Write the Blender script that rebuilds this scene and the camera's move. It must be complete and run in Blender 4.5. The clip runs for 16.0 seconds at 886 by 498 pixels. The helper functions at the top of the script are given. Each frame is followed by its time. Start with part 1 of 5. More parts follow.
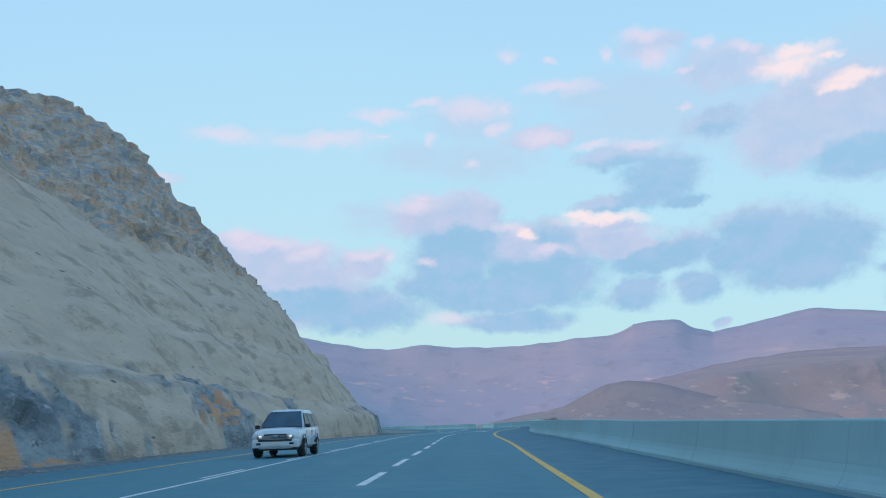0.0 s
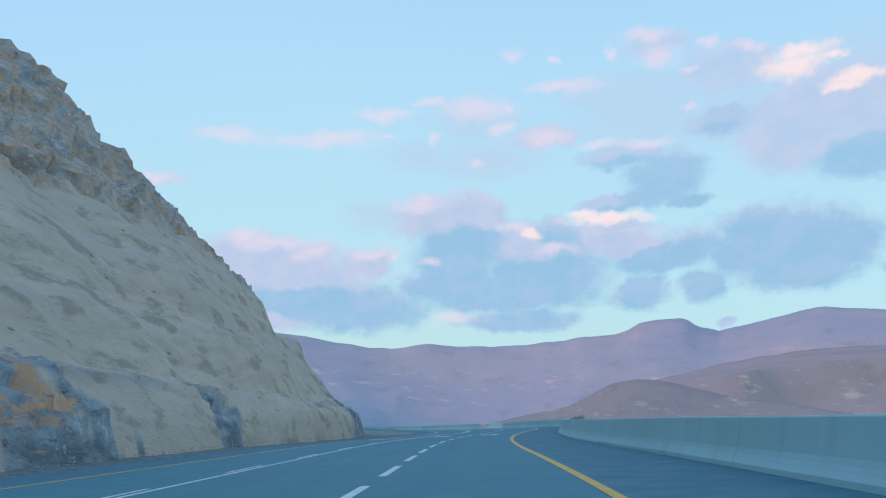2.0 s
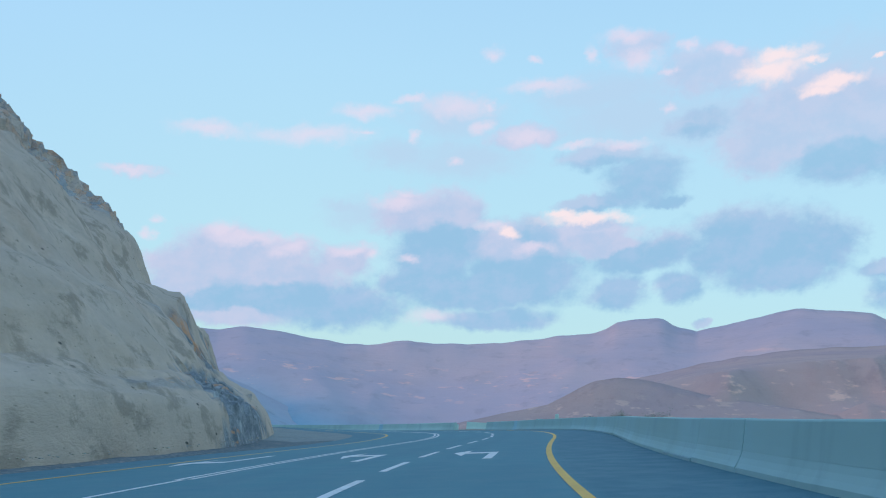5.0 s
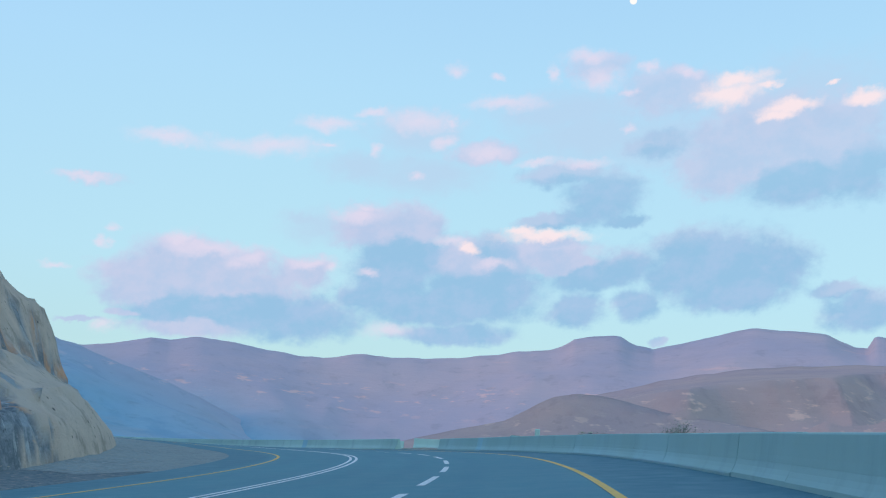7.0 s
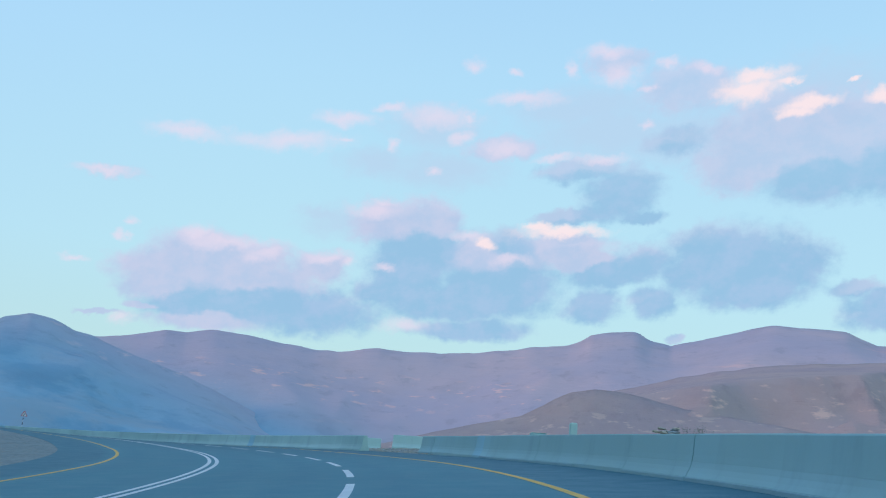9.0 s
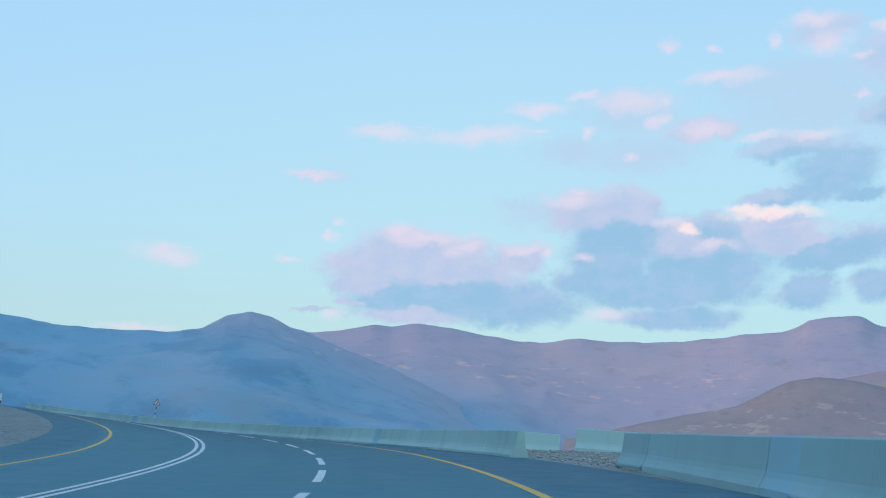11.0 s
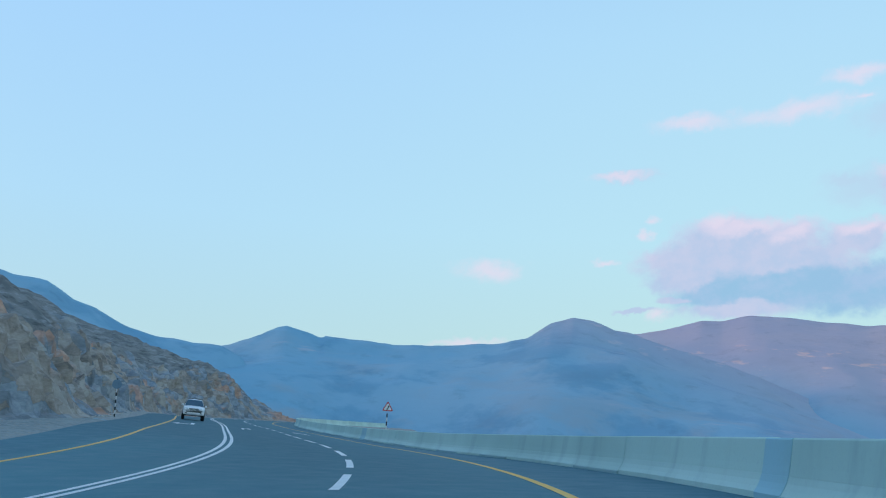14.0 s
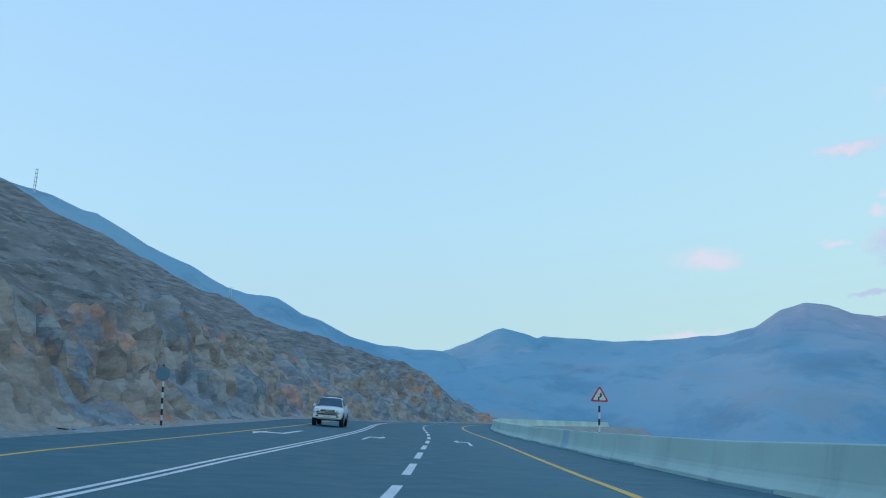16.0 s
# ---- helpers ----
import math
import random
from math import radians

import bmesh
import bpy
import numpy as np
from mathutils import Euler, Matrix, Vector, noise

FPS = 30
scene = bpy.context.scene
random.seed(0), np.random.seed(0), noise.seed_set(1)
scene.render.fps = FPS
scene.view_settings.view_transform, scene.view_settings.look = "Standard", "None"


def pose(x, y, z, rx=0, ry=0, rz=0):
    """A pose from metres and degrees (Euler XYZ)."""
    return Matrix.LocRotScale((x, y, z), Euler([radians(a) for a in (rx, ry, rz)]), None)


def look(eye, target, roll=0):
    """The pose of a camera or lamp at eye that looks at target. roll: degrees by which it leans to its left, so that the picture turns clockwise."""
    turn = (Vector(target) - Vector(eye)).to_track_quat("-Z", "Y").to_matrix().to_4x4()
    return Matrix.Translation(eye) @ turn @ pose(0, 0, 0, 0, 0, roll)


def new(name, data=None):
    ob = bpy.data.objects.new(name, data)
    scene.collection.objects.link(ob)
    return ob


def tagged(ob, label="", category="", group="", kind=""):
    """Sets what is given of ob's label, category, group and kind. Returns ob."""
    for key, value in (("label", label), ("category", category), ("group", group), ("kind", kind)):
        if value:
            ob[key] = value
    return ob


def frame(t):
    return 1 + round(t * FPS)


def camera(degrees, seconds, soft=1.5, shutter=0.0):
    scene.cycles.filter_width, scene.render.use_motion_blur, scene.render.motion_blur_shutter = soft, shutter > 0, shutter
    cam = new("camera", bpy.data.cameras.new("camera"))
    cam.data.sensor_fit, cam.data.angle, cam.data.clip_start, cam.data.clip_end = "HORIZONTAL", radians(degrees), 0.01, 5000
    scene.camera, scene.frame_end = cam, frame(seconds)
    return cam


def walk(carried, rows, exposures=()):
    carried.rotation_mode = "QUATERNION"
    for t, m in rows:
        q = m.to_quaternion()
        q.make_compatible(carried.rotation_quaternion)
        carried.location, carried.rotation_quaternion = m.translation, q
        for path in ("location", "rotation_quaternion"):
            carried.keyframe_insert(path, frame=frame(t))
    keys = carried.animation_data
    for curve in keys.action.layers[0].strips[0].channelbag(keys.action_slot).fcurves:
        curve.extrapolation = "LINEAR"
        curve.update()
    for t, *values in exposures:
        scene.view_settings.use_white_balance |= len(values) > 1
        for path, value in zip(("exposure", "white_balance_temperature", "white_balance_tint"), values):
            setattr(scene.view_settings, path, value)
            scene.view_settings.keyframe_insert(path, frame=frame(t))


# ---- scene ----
cam = camera(51.295, 16.0, soft=1.1)
walk(cam, [
    (0.0, look((2.020, -0.031, 1.207), (1.724, 19.319, 6.252), 3.077)),
    (0.5, look((2.265, 6.414, 1.665), (1.919, 25.761, 6.722), 3.070)),
    (1.0, look((2.417, 13.042, 2.129), (2.041, 32.391, 7.177), 3.115)),
    (1.5, look((2.533, 19.710, 2.626), (2.152, 39.060, 7.669), 3.146)),
    (2.0, look((2.645, 26.364, 3.099), (2.256, 45.717, 8.128), 3.145)),
    (2.5, look((2.783, 33.013, 3.582), (2.401, 52.373, 8.585), 2.966)),
    (3.0, look((2.951, 39.692, 4.093), (2.601, 59.060, 9.068), 3.343)),
    (3.5, look((3.145, 46.438, 4.579), (2.847, 65.807, 9.553), 3.529)),
    (4.0, look((3.367, 53.267, 5.077), (3.147, 72.637, 10.051), 3.695)),
    (4.5, look((3.620, 60.183, 5.578), (3.527, 79.552, 10.561), 3.740)),
    (5.0, look((3.908, 67.169, 6.085), (3.990, 86.532, 11.092), 3.706)),
    (5.5, look((4.250, 74.195, 6.599), (4.534, 93.543, 11.657), 3.673)),
    (6.0, look((4.674, 81.218, 7.119), (5.168, 100.538, 12.267), 3.702)),
    (6.5, look((5.215, 88.194, 7.648), (5.922, 107.475, 12.914), 3.752)),
    (7.0, look((5.894, 95.076, 8.191), (6.821, 114.319, 13.563), 4.234)),
    (7.5, look((6.685, 101.847, 8.744), (7.752, 121.074, 14.147), 4.498)),
    (8.0, look((7.568, 108.487, 9.273), (8.738, 127.711, 14.665), 4.450)),
    (8.5, look((8.460, 115.009, 9.789), (9.529, 134.250, 15.140), 4.543)),
    (9.0, look((9.249, 121.434, 10.302), (9.828, 140.725, 15.550), 4.886)),
    (9.5, look((9.863, 127.779, 10.806), (9.636, 147.114, 15.918), 5.325)),
    (10.0, look((10.251, 134.078, 11.263), (8.992, 153.414, 16.220), 5.699)),
    (10.5, look((10.341, 140.375, 11.686), (7.903, 159.632, 16.505), 5.803)),
    (11.0, look((10.053, 146.687, 12.082), (6.393, 165.782, 16.771), 5.666)),
    (11.5, look((9.372, 152.985, 12.412), (4.641, 171.849, 17.076), 5.742)),
    (12.0, look((8.325, 159.267, 12.712), (2.485, 177.826, 17.343), 5.536)),
    (12.5, look((6.885, 165.503, 12.991), (-0.050, 183.715, 17.490), 5.592)),
    (13.0, look((5.046, 171.676, 13.247), (-2.952, 189.475, 17.632), 5.036)),
    (13.5, look((2.801, 177.762, 13.482), (-6.171, 195.110, 17.791), 4.306)),
    (14.0, look((0.176, 183.714, 13.668), (-9.810, 200.515, 17.909), 3.756)),
    (14.5, look((-2.812, 189.453, 13.836), (-13.989, 205.532, 17.905), 3.691)),
    (15.0, look((-6.124, 194.966, 13.993), (-18.207, 210.392, 17.999), 3.142)),
    (15.5, look((-9.761, 200.310, 14.136), (-22.653, 215.068, 18.134), 2.670)),
    (16.0, look((-13.734, 205.703, 14.283), (-27.350, 219.791, 18.302), 2.189)),
])

# ---- world and light: dusk sky with pink-edged cloud banks, low sun behind the hills on the left ----
SUN_EL, SUN_AZ = radians(13), radians(-104)      # azimuth clockwise from +y
# cloud banks: azimuth (counter-clockwise from +y), elevation, half width, half height, in degrees
GREY_CLOUDS = [
    (5.9, 10.6, 3.87, 1.30), (9.7, 10.7, 3.70, 1.42), (13.5, 10.5, 2.76, 1.33), (-3.2, 12.1, 5.34, 1.12), (-5.3, 13.5, 3.87, 1.68), (0.5, 13.3, 2.22, 1.39),
    (1.6, 12.2, 1.95, 0.69), (-3.7, 10.4, 3.54, 0.69), (-0.5, 14.9, 2.89, 1.68), (-5.9, 15.4, 2.53, 1.33), (-12.4, 14.3, 2.54, 0.86), (-14.6, 15.1, 1.82, 1.10),
    (-11.4, 12.4, 1.61, 0.97), (-15.1, 12.6, 1.37, 0.92),
]
GREY2_CLOUDS = [
    (-13.0, 19.2, 2.37, 1.45), (-10.0, 17.7, 2.25, 0.52), (-10.4, 20.5, 2.64, 0.59), (-14.5, 17.8, 1.20, 0.38), (-20.0, 15.1, 3.94, 2.22), (-23.3, 15.2, 2.12, 1.72),
    (-18.5, 16.2, 2.11, 1.29), (-20.9, 13.4, 3.01, 0.87), (-17.0, 14.4, 1.44, 1.09), (-28.0, 12.4, 2.08, 1.14), (-26.7, 13.7, 1.22, 0.48), (-16.5, 22.4, 2.00, 0.74),
    (-25.2, 20.0, 3.70, 1.36), (-28.1, 20.4, 1.86, 1.75), (-16.6, 10.6, 0.61, 0.27), (18.6, 9.0, 1.37, 0.19),
]
LILAC_CLOUDS = [
    (10.3, 12.0, 4.6, 1.10), (15.3, 11.0, 2.4, 0.85),
    (13.1, 13.3, 3.24, 1.40), (15.6, 11.9, 2.72, 0.99), (10.3, 13.2, 2.31, 1.22), (6.0, 13.4, 1.96, 0.96), (12.5, 9.2, 3.10, 0.66), (1.5, 16.6, 2.61, 1.46),
    (-1.1, 16.8, 1.75, 1.26), (-4.8, 15.0, 3.33, 1.26), (-9.2, 15.8, 3.31, 0.84), (-10.6, 15.0, 2.21, 0.70), (-22.8, 22.9, 4.04, 1.96), (-26.2, 21.8, 3.53, 2.09),
    (-27.7, 23.2, 2.37, 1.33), (-20.4, 20.8, 2.91, 1.53), (-16.9, 25.5, 2.97, 1.33), (-12.4, 27.0, 1.95, 0.80), (-5.1, 21.7, 2.06, 0.62), (16.2, 9.8, 1.01, 0.23),
]
VEIL_CLOUDS = [
    (-12.2, 22.8, 4.41, 1.43), (-0.5, 22.6, 2.63, 1.10), (-16.9, 22.6, 3.92, 1.35), (-1.5, 20.1, 2.97, 1.04), (4.0, 16.4, 2.87, 0.90), (-10.2, 24.3, 4.11, 1.02),
    (3.0, 20.0, 2.20, 0.69), (-24.5, 24.5, 5.32, 1.93), (6.2, 16.6, 1.35, 0.31), (19.2, 17.1, 1.44, 0.23), (7.0, 11.1, 2.07, 0.68),
]
PINK_CLOUDS = [
    (13.8, 14.5, 0.93, 0.33), (11.8, 14.2, 2.09, 0.34), (9.4, 13.8, 0.75, 0.34), (5.7, 14.0, 1.06, 0.28), (4.1, 13.7, 0.43, 0.21), (2.7, 17.3, 1.23, 0.35),
    (2.2, 17.8, 0.58, 0.21), (-3.3, 16.1, 1.09, 0.21), (0.2, 10.4, 1.27, 0.35), (1.8, 13.6, 0.43, 0.17), (-0.5, 23.3, 1.81, 0.51), (2.6, 23.4, 0.75, 0.20),
    (-2.7, 23.4, 0.38, 0.27), (-2.5, 22.3, 0.49, 0.28), (-5.2, 21.6, 1.05, 0.38), (-6.2, 24.7, 1.75, 0.31),
]
PINK2_CLOUDS = [
    (-2.5, 26.5, 0.50, 0.34), (-9.2, 26.4, 0.38, 0.34), (-5.6, 26.2, 0.34, 0.17), (-11.6, 27.6, 1.14, 0.37), (-12.5, 26.3, 1.12, 0.50), (-15.8, 26.9, 0.44, 0.26),
    (-14.5, 25.6, 0.37, 0.20), (-18.0, 26.6, 0.58, 0.26), (-14.7, 23.4, 0.36, 0.17), (-8.7, 21.2, 1.04, 0.17), (-11.7, 21.2, 1.02, 0.21), (2.3, 21.1, 0.44, 0.28),
    (-0.8, 20.0, 0.44, 0.21), (15.2, 20.3, 1.88, 0.36), (9.1, 20.8, 2.56, 0.41), (5.3, 22.5, 1.21, 0.34), (5.6, 21.1, 0.44, 0.14), (17.0, 8.8, 0.46, 0.29),
    (20.4, 11.9, 0.60, 0.16), (17.8, 14.4, 0.25, 0.20), (18.1, 13.5, 0.25, 0.23), (-5.9, 15.0, 0.80, 0.24), (27.4, 11.0, 1.44, 0.45), (29.1, 6.6, 1.67, 0.17),
    (19.5, 17.1, 1.16, 0.17),
]
BRIGHT_CLOUDS = [
    (-9.3, 16.8, 2.39, 0.31), (-7.8, 17.0, 0.87, 0.24), (-4.4, 15.8, 0.65, 0.24), (-21.1, 26.1, 1.61, 0.45), (-20.7, 25.3, 1.82, 0.62), (-23.0, 25.6, 0.61, 0.19),
    (-24.2, 24.2, 1.54, 0.35), (-29.1, 24.4, 1.00, 0.37), (-23.5, 23.8, 0.87, 0.29), (-26.8, 25.4, 0.32, 0.13),
]
CLOUD_TILT = -0.071


def build_world():
    w = bpy.data.worlds.new("sky")
    scene.world = w
    w.use_nodes = True
    nt = w.node_tree
    nt.nodes.clear()
    link = nt.links.new

    def node(kind):
        return nt.nodes.new(kind)

    def calc(op, a, b=None, c=None, clamp=False):
        n = node("ShaderNodeMath")
        n.operation, n.use_clamp = op, clamp
        for i, v in enumerate((a, b, c)):
            if v is None:
                continue
            if isinstance(v, (int, float)):
                n.inputs[i].default_value = v
            else:
                link(v, n.inputs[i])
        return n.outputs[0]

    def vec(op, a, b=None, out=0):
        n = node("ShaderNodeVectorMath")
        n.operation = op
        for i, v in enumerate((a, b)):
            if v is None:
                continue
            if isinstance(v, tuple):
                n.inputs[i].default_value = v
            else:
                link(v, n.inputs[i])
        return n.outputs[out]

    def ramp(fac, stops):
        n = node("ShaderNodeValToRGB")
        e = n.color_ramp.elements
        while len(e) < len(stops):
            e.new(0.5)
        for el, (p, c) in zip(e, stops):
            el.position, el.color = p, (*c, 1)
        link(fac, n.inputs[0])
        return n.outputs[0]

    def mix(fac, a, b):
        n = node("ShaderNodeMix")
        n.data_type = "RGBA"
        if isinstance(fac, float):
            n.inputs[0].default_value = fac
        else:
            link(fac, n.inputs[0])
        for i, v in ((6, a), (7, b)):
            if isinstance(v, tuple):
                n.inputs[i].default_value = (*v, 1)
            else:
                link(v, n.inputs[i])
        return n.outputs[2]

    def smooth(v, lo, hi):
        n = node("ShaderNodeMapRange")
        n.interpolation_type = "SMOOTHSTEP"
        link(v, n.inputs[0])
        n.inputs[1].default_value, n.inputs[2].default_value = lo, hi
        return n.outputs[0]

    way = node("ShaderNodeTexCoord").outputs["Generated"]
    sep = node("ShaderNodeSeparateXYZ")
    link(way, sep.inputs[0])
    az = calc("MULTIPLY", calc("ARCTAN2", calc("MULTIPLY", sep.outputs[0], -1.0), sep.outputs[1]), 57.2958)
    el = calc("MULTIPLY", calc("ARCSINE", sep.outputs[2]), 57.2958)
    com = node("ShaderNodeCombineXYZ")
    link(az, com.inputs[0])
    link(calc("SUBTRACT", el, calc("MULTIPLY", az, CLOUD_TILT)), com.inputs[1])
    plane = com.outputs[0]
    com2 = node("ShaderNodeCombineXYZ")
    link(az, com2.inputs[0])
    link(el, com2.inputs[1])

    def noise(scale, detail, rough, stretch=(1.0, 1.2, 1.0), off=(0.0, 0.0, 0.0)):
        n = node("ShaderNodeTexNoise")
        link(vec("ADD", vec("MULTIPLY", plane, stretch), off), n.inputs["Vector"])
        n.inputs["Scale"].default_value, n.inputs["Detail"].default_value, n.inputs["Roughness"].default_value = scale, detail, rough
        return n

    # billows push the banks about at three sizes
    big = noise(0.22, 3, 0.5)
    mid = noise(0.75, 4, 0.55, off=(5.0, 11.0, 0.0))
    tiny = noise(2.6, 4, 0.6, off=(41.0, 3.0, 0.0))
    p = plane
    for n, amount in ((big, (2.4, 1.3, 0.0)), (mid, (1.5, 1.0, 0.0)), (tiny, (0.42, 0.32, 0.0))):
        p = vec("ADD", p, vec("MULTIPLY", vec("SUBTRACT", n.outputs["Color"], (0.5, 0.5, 0.5)), amount))
    fine = noise(1.1, 8, 0.58, off=(13.0, 7.0, 3.0)).outputs["Fac"]

    def bank(items, grain=0.7):
        """One at the hearts of the clouds, nought at their outlines."""
        total = None
        for a, e, rw, rh in items:
            n = node("ShaderNodeVectorMath")
            n.operation = "MULTIPLY_ADD"
            link(p, n.inputs[0])
            # the banks lean with the sky: a shear in place of a turn
            n.inputs[1].default_value = (1 / rw, 1 / rh, 0.0)
            n.inputs[2].default_value = (-a / rw, -(e - CLOUD_TILT * a) / rh, 0.0)
            d = vec("LENGTH", n.outputs[0], out=1)
            total = d if total is None else calc("SMOOTH_MIN", total, d, 0.5)
        return calc("SUBTRACT", calc("SUBTRACT", 1.0, total), calc("MULTIPLY", calc("SUBTRACT", fine, 0.5), grain))

    sky = node("ShaderNodeTexSky")
    sky.sky_type, sky.sun_disc = "NISHITA", False
    sky.sun_elevation, sky.sun_rotation = SUN_EL, SUN_AZ
    clear = ramp(calc("DIVIDE", el, 60.0, clamp=True), [
        (0.0, (0.57, 0.81, 0.78)), (0.10, (0.555, 0.815, 0.82)), (0.22, (0.53, 0.84, 0.965)), (0.42, (0.475, 0.785, 1.02)), (0.62, (0.39, 0.68, 1.0)), (1.0, (0.26, 0.50, 0.86))])
    base = mix(0.1, clear, vec("MULTIPLY", sky.outputs[0], (0.12, 0.12, 0.12)))
    # deeper blue towards the left of the valley
    base = mix(smooth(az, 5.0, 60.0), base, vec("MULTIPLY", base, (0.86, 0.90, 1.02)))
    out_col = mix(calc("MULTIPLY", smooth(bank(VEIL_CLOUDS, 1.0), -0.8, 0.7), 0.6), base, (0.50, 0.64, 0.84))
    patch = noise(0.5, 5, 0.6, off=(3.0, 31.0, 0.0)).outputs["Fac"]
    # blue-grey bodies, lilac above, with billows whose upper edges catch the last sun
    mass = bank(GREY_CLOUDS + GREY2_CLOUDS)
    lilac = bank(LILAC_CLOUDS)
    whole = calc("SMOOTH_MAX", mass, lilac, 0.5)
    p_low, p = p, vec("ADD", p, (0.3, 0.85, 0.0))
    above = calc("MAXIMUM", bank(GREY_CLOUDS + GREY2_CLOUDS), bank(LILAC_CLOUDS))
    p = p_low
    lit = smooth(above, 0.1, -0.7)
    body = mix(smooth(patch, 0.38, 0.68), (0.30, 0.53, 0.765), (0.37, 0.55, 0.79))
    soft = mix(smooth(patch, 0.35, 0.65), (0.47, 0.585, 0.81), (0.555, 0.61, 0.815))
    tone = mix(smooth(calc("SUBTRACT", lilac, mass), -0.35, 0.35), body, soft)
    tone = mix(calc("MULTIPLY", lit, 0.42), tone, (0.70, 0.68, 0.86))
    thin = calc("SUBTRACT", 0.93, calc("MULTIPLY", smooth(el, 15.0, 26.0), 0.28))
    out_col = mix(calc("MULTIPLY", smooth(whole, -0.42, 0.32), thin), out_col, tone)
    pink = bank(PINK_CLOUDS + PINK2_CLOUDS, 1.3)
    out_col = mix(calc("MULTIPLY", smooth(pink, -1.1, 1.0), 0.68), out_col, (0.82, 0.73, 0.87))
    bright = bank(BRIGHT_CLOUDS, 1.2)
    out_col = mix(calc("MULTIPLY", smooth(bright, -0.7, 0.7), 0.88), out_col, (1.0, 0.82, 0.84))
    # the moon, high over the range
    moon = vec("LENGTH", vec("MULTIPLY", vec("SUBTRACT", com2.outputs[0], (-14.60, 30.86, 0.0)), (0.857, 1.0, 0.0)), out=1)
    out_col = mix(smooth(moon, 0.24, 0.17), out_col, (1.0, 0.98, 0.95))
    bg = node("ShaderNodeBackground")
    link(out_col, bg.inputs["Color"])
    link(bg.outputs[0], node("ShaderNodeOutputWorld").inputs["Surface"])


build_world()
sun_data = bpy.data.lights.new("sun", "SUN")
sun_data.energy, sun_data.angle, sun_data.color = 1.05, radians(14.0), (1.0, 0.62, 0.5)
sun = new("sun", sun_data)
sun.matrix_world = look((0, 0, 400), (-math.sin(SUN_AZ), -math.cos(SUN_AZ), 400 - math.tan(SUN_EL)))

# ---- the road's line: dashed lane line as reference, stations in metres ----
KAPPA = [0.0, -0.143, -0.009, 0.0472, -0.0512, 0.1393, -0.0354, -0.2273, -0.3409, -0.3459, -0.2119, 0.4466, 0.784, 1.0175, 0.8676, 0.8122, 0.8239, 0.9155, 0.8958, 0.7825, 0.0482, -0.0469, 0.1912, 0.1712, -0.0809, -0.2604, -0.4413, -0.6002, -0.6]
GRADE = [0.6751, 0.7084, 0.7508, 0.6963, 0.7503, 0.8208, 0.7573, 0.4678, 0.3657, 0.2515, 0.2035, 0.2383, 0.2788, 0.2454, 0.2199]
BANK = [0.9093, 0.8706, 0.8403, 0.9, 0.8552, 0.8912, 0.9738, 0.9841, 0.873, 0.4117, -0.1268, -0.3272, -0.3939, -0.2558, 0.0241]
HEAD0 = -0.03018
ST = np.arange(-60.0, 420.0, 1.0)
_k = np.interp(ST, -20 + 12.5 * np.arange(len(KAPPA)), KAPPA) * 0.01
_k[ST < 0] = 0.0
_k[ST > 330] = -0.004
_g = np.interp(ST, -20 + 25.0 * np.arange(len(GRADE)), GRADE) * 0.1
_b = np.interp(ST, -20 + 25.0 * np.arange(len(BANK)), BANK) * 0.1


def running(v):
    return np.concatenate([[0], np.cumsum((v[1:] + v[:-1]) / 2)])


HD = running(_k)
HD += HEAD0 - np.interp(0, ST, HD)
LINE = np.stack([running(-np.sin(HD)), running(np.cos(HD)), running(_g)], 1)
LINE -= [np.interp(0, ST, LINE[:, j]) for j in range(3)]
SIDE = np.stack([np.cos(HD), np.sin(HD), _b], 1)


def at(s, n, dz=0.0, flat=None):
    """The place at station s, n metres right of the lane line, dz above the road's plane. flat: beyond this offset the cross fall stops."""
    m = n if flat is None else max(-flat, min(flat, n))
    p = [np.interp(s, ST, LINE[:, j]) for j in range(3)]
    q = [np.interp(s, ST, SIDE[:, j]) for j in range(3)]
    return Vector((p[0] + q[0] * n, p[1] + q[1] * n, p[2] + q[2] * m + dz))


def heading(s):
    return float(np.interp(s, ST, HD))


def mesh_from(name, verts, faces, mat=None, smooth=False):
    me = bpy.data.meshes.new(name)
    me.from_pydata([tuple(v) for v in verts], [], faces)
    if smooth:
        me.polygons.foreach_set("use_smooth", [True] * len(me.polygons))
    me.update()
    if mat:
        me.materials.append(mat)
    return me


def grid_faces(rows, cols):
    return [(i * cols + j, i * cols + j + 1, (i + 1) * cols + j + 1, (i + 1) * cols + j) for i in range(rows - 1) for j in range(cols - 1)]


def ribbon(name, s0, s1, n0, n1, dz, mat, step=1.0, cross=1):
    ss = np.linspace(s0, s1, max(2, int(round((s1 - s0) / step)) + 1))
    nn = np.linspace(n0, n1, cross + 1)
    v = [at(s, n, dz) for s in ss for n in nn]
    return mesh_from(name, v, grid_faces(len(ss), len(nn)), mat)


# ---- numeric noise for relief ----
def lattice(ix, iy, iz, seed):
    h = (ix * 374761393 + iy * 668265263 + iz * 2147483647 + seed * 974634541) & 0xFFFFFFFF
    h = ((h ^ (h >> 13)) * 1274126177) & 0xFFFFFFFF
    return ((h ^ (h >> 16)) & 0xFFFF) / 65535.0


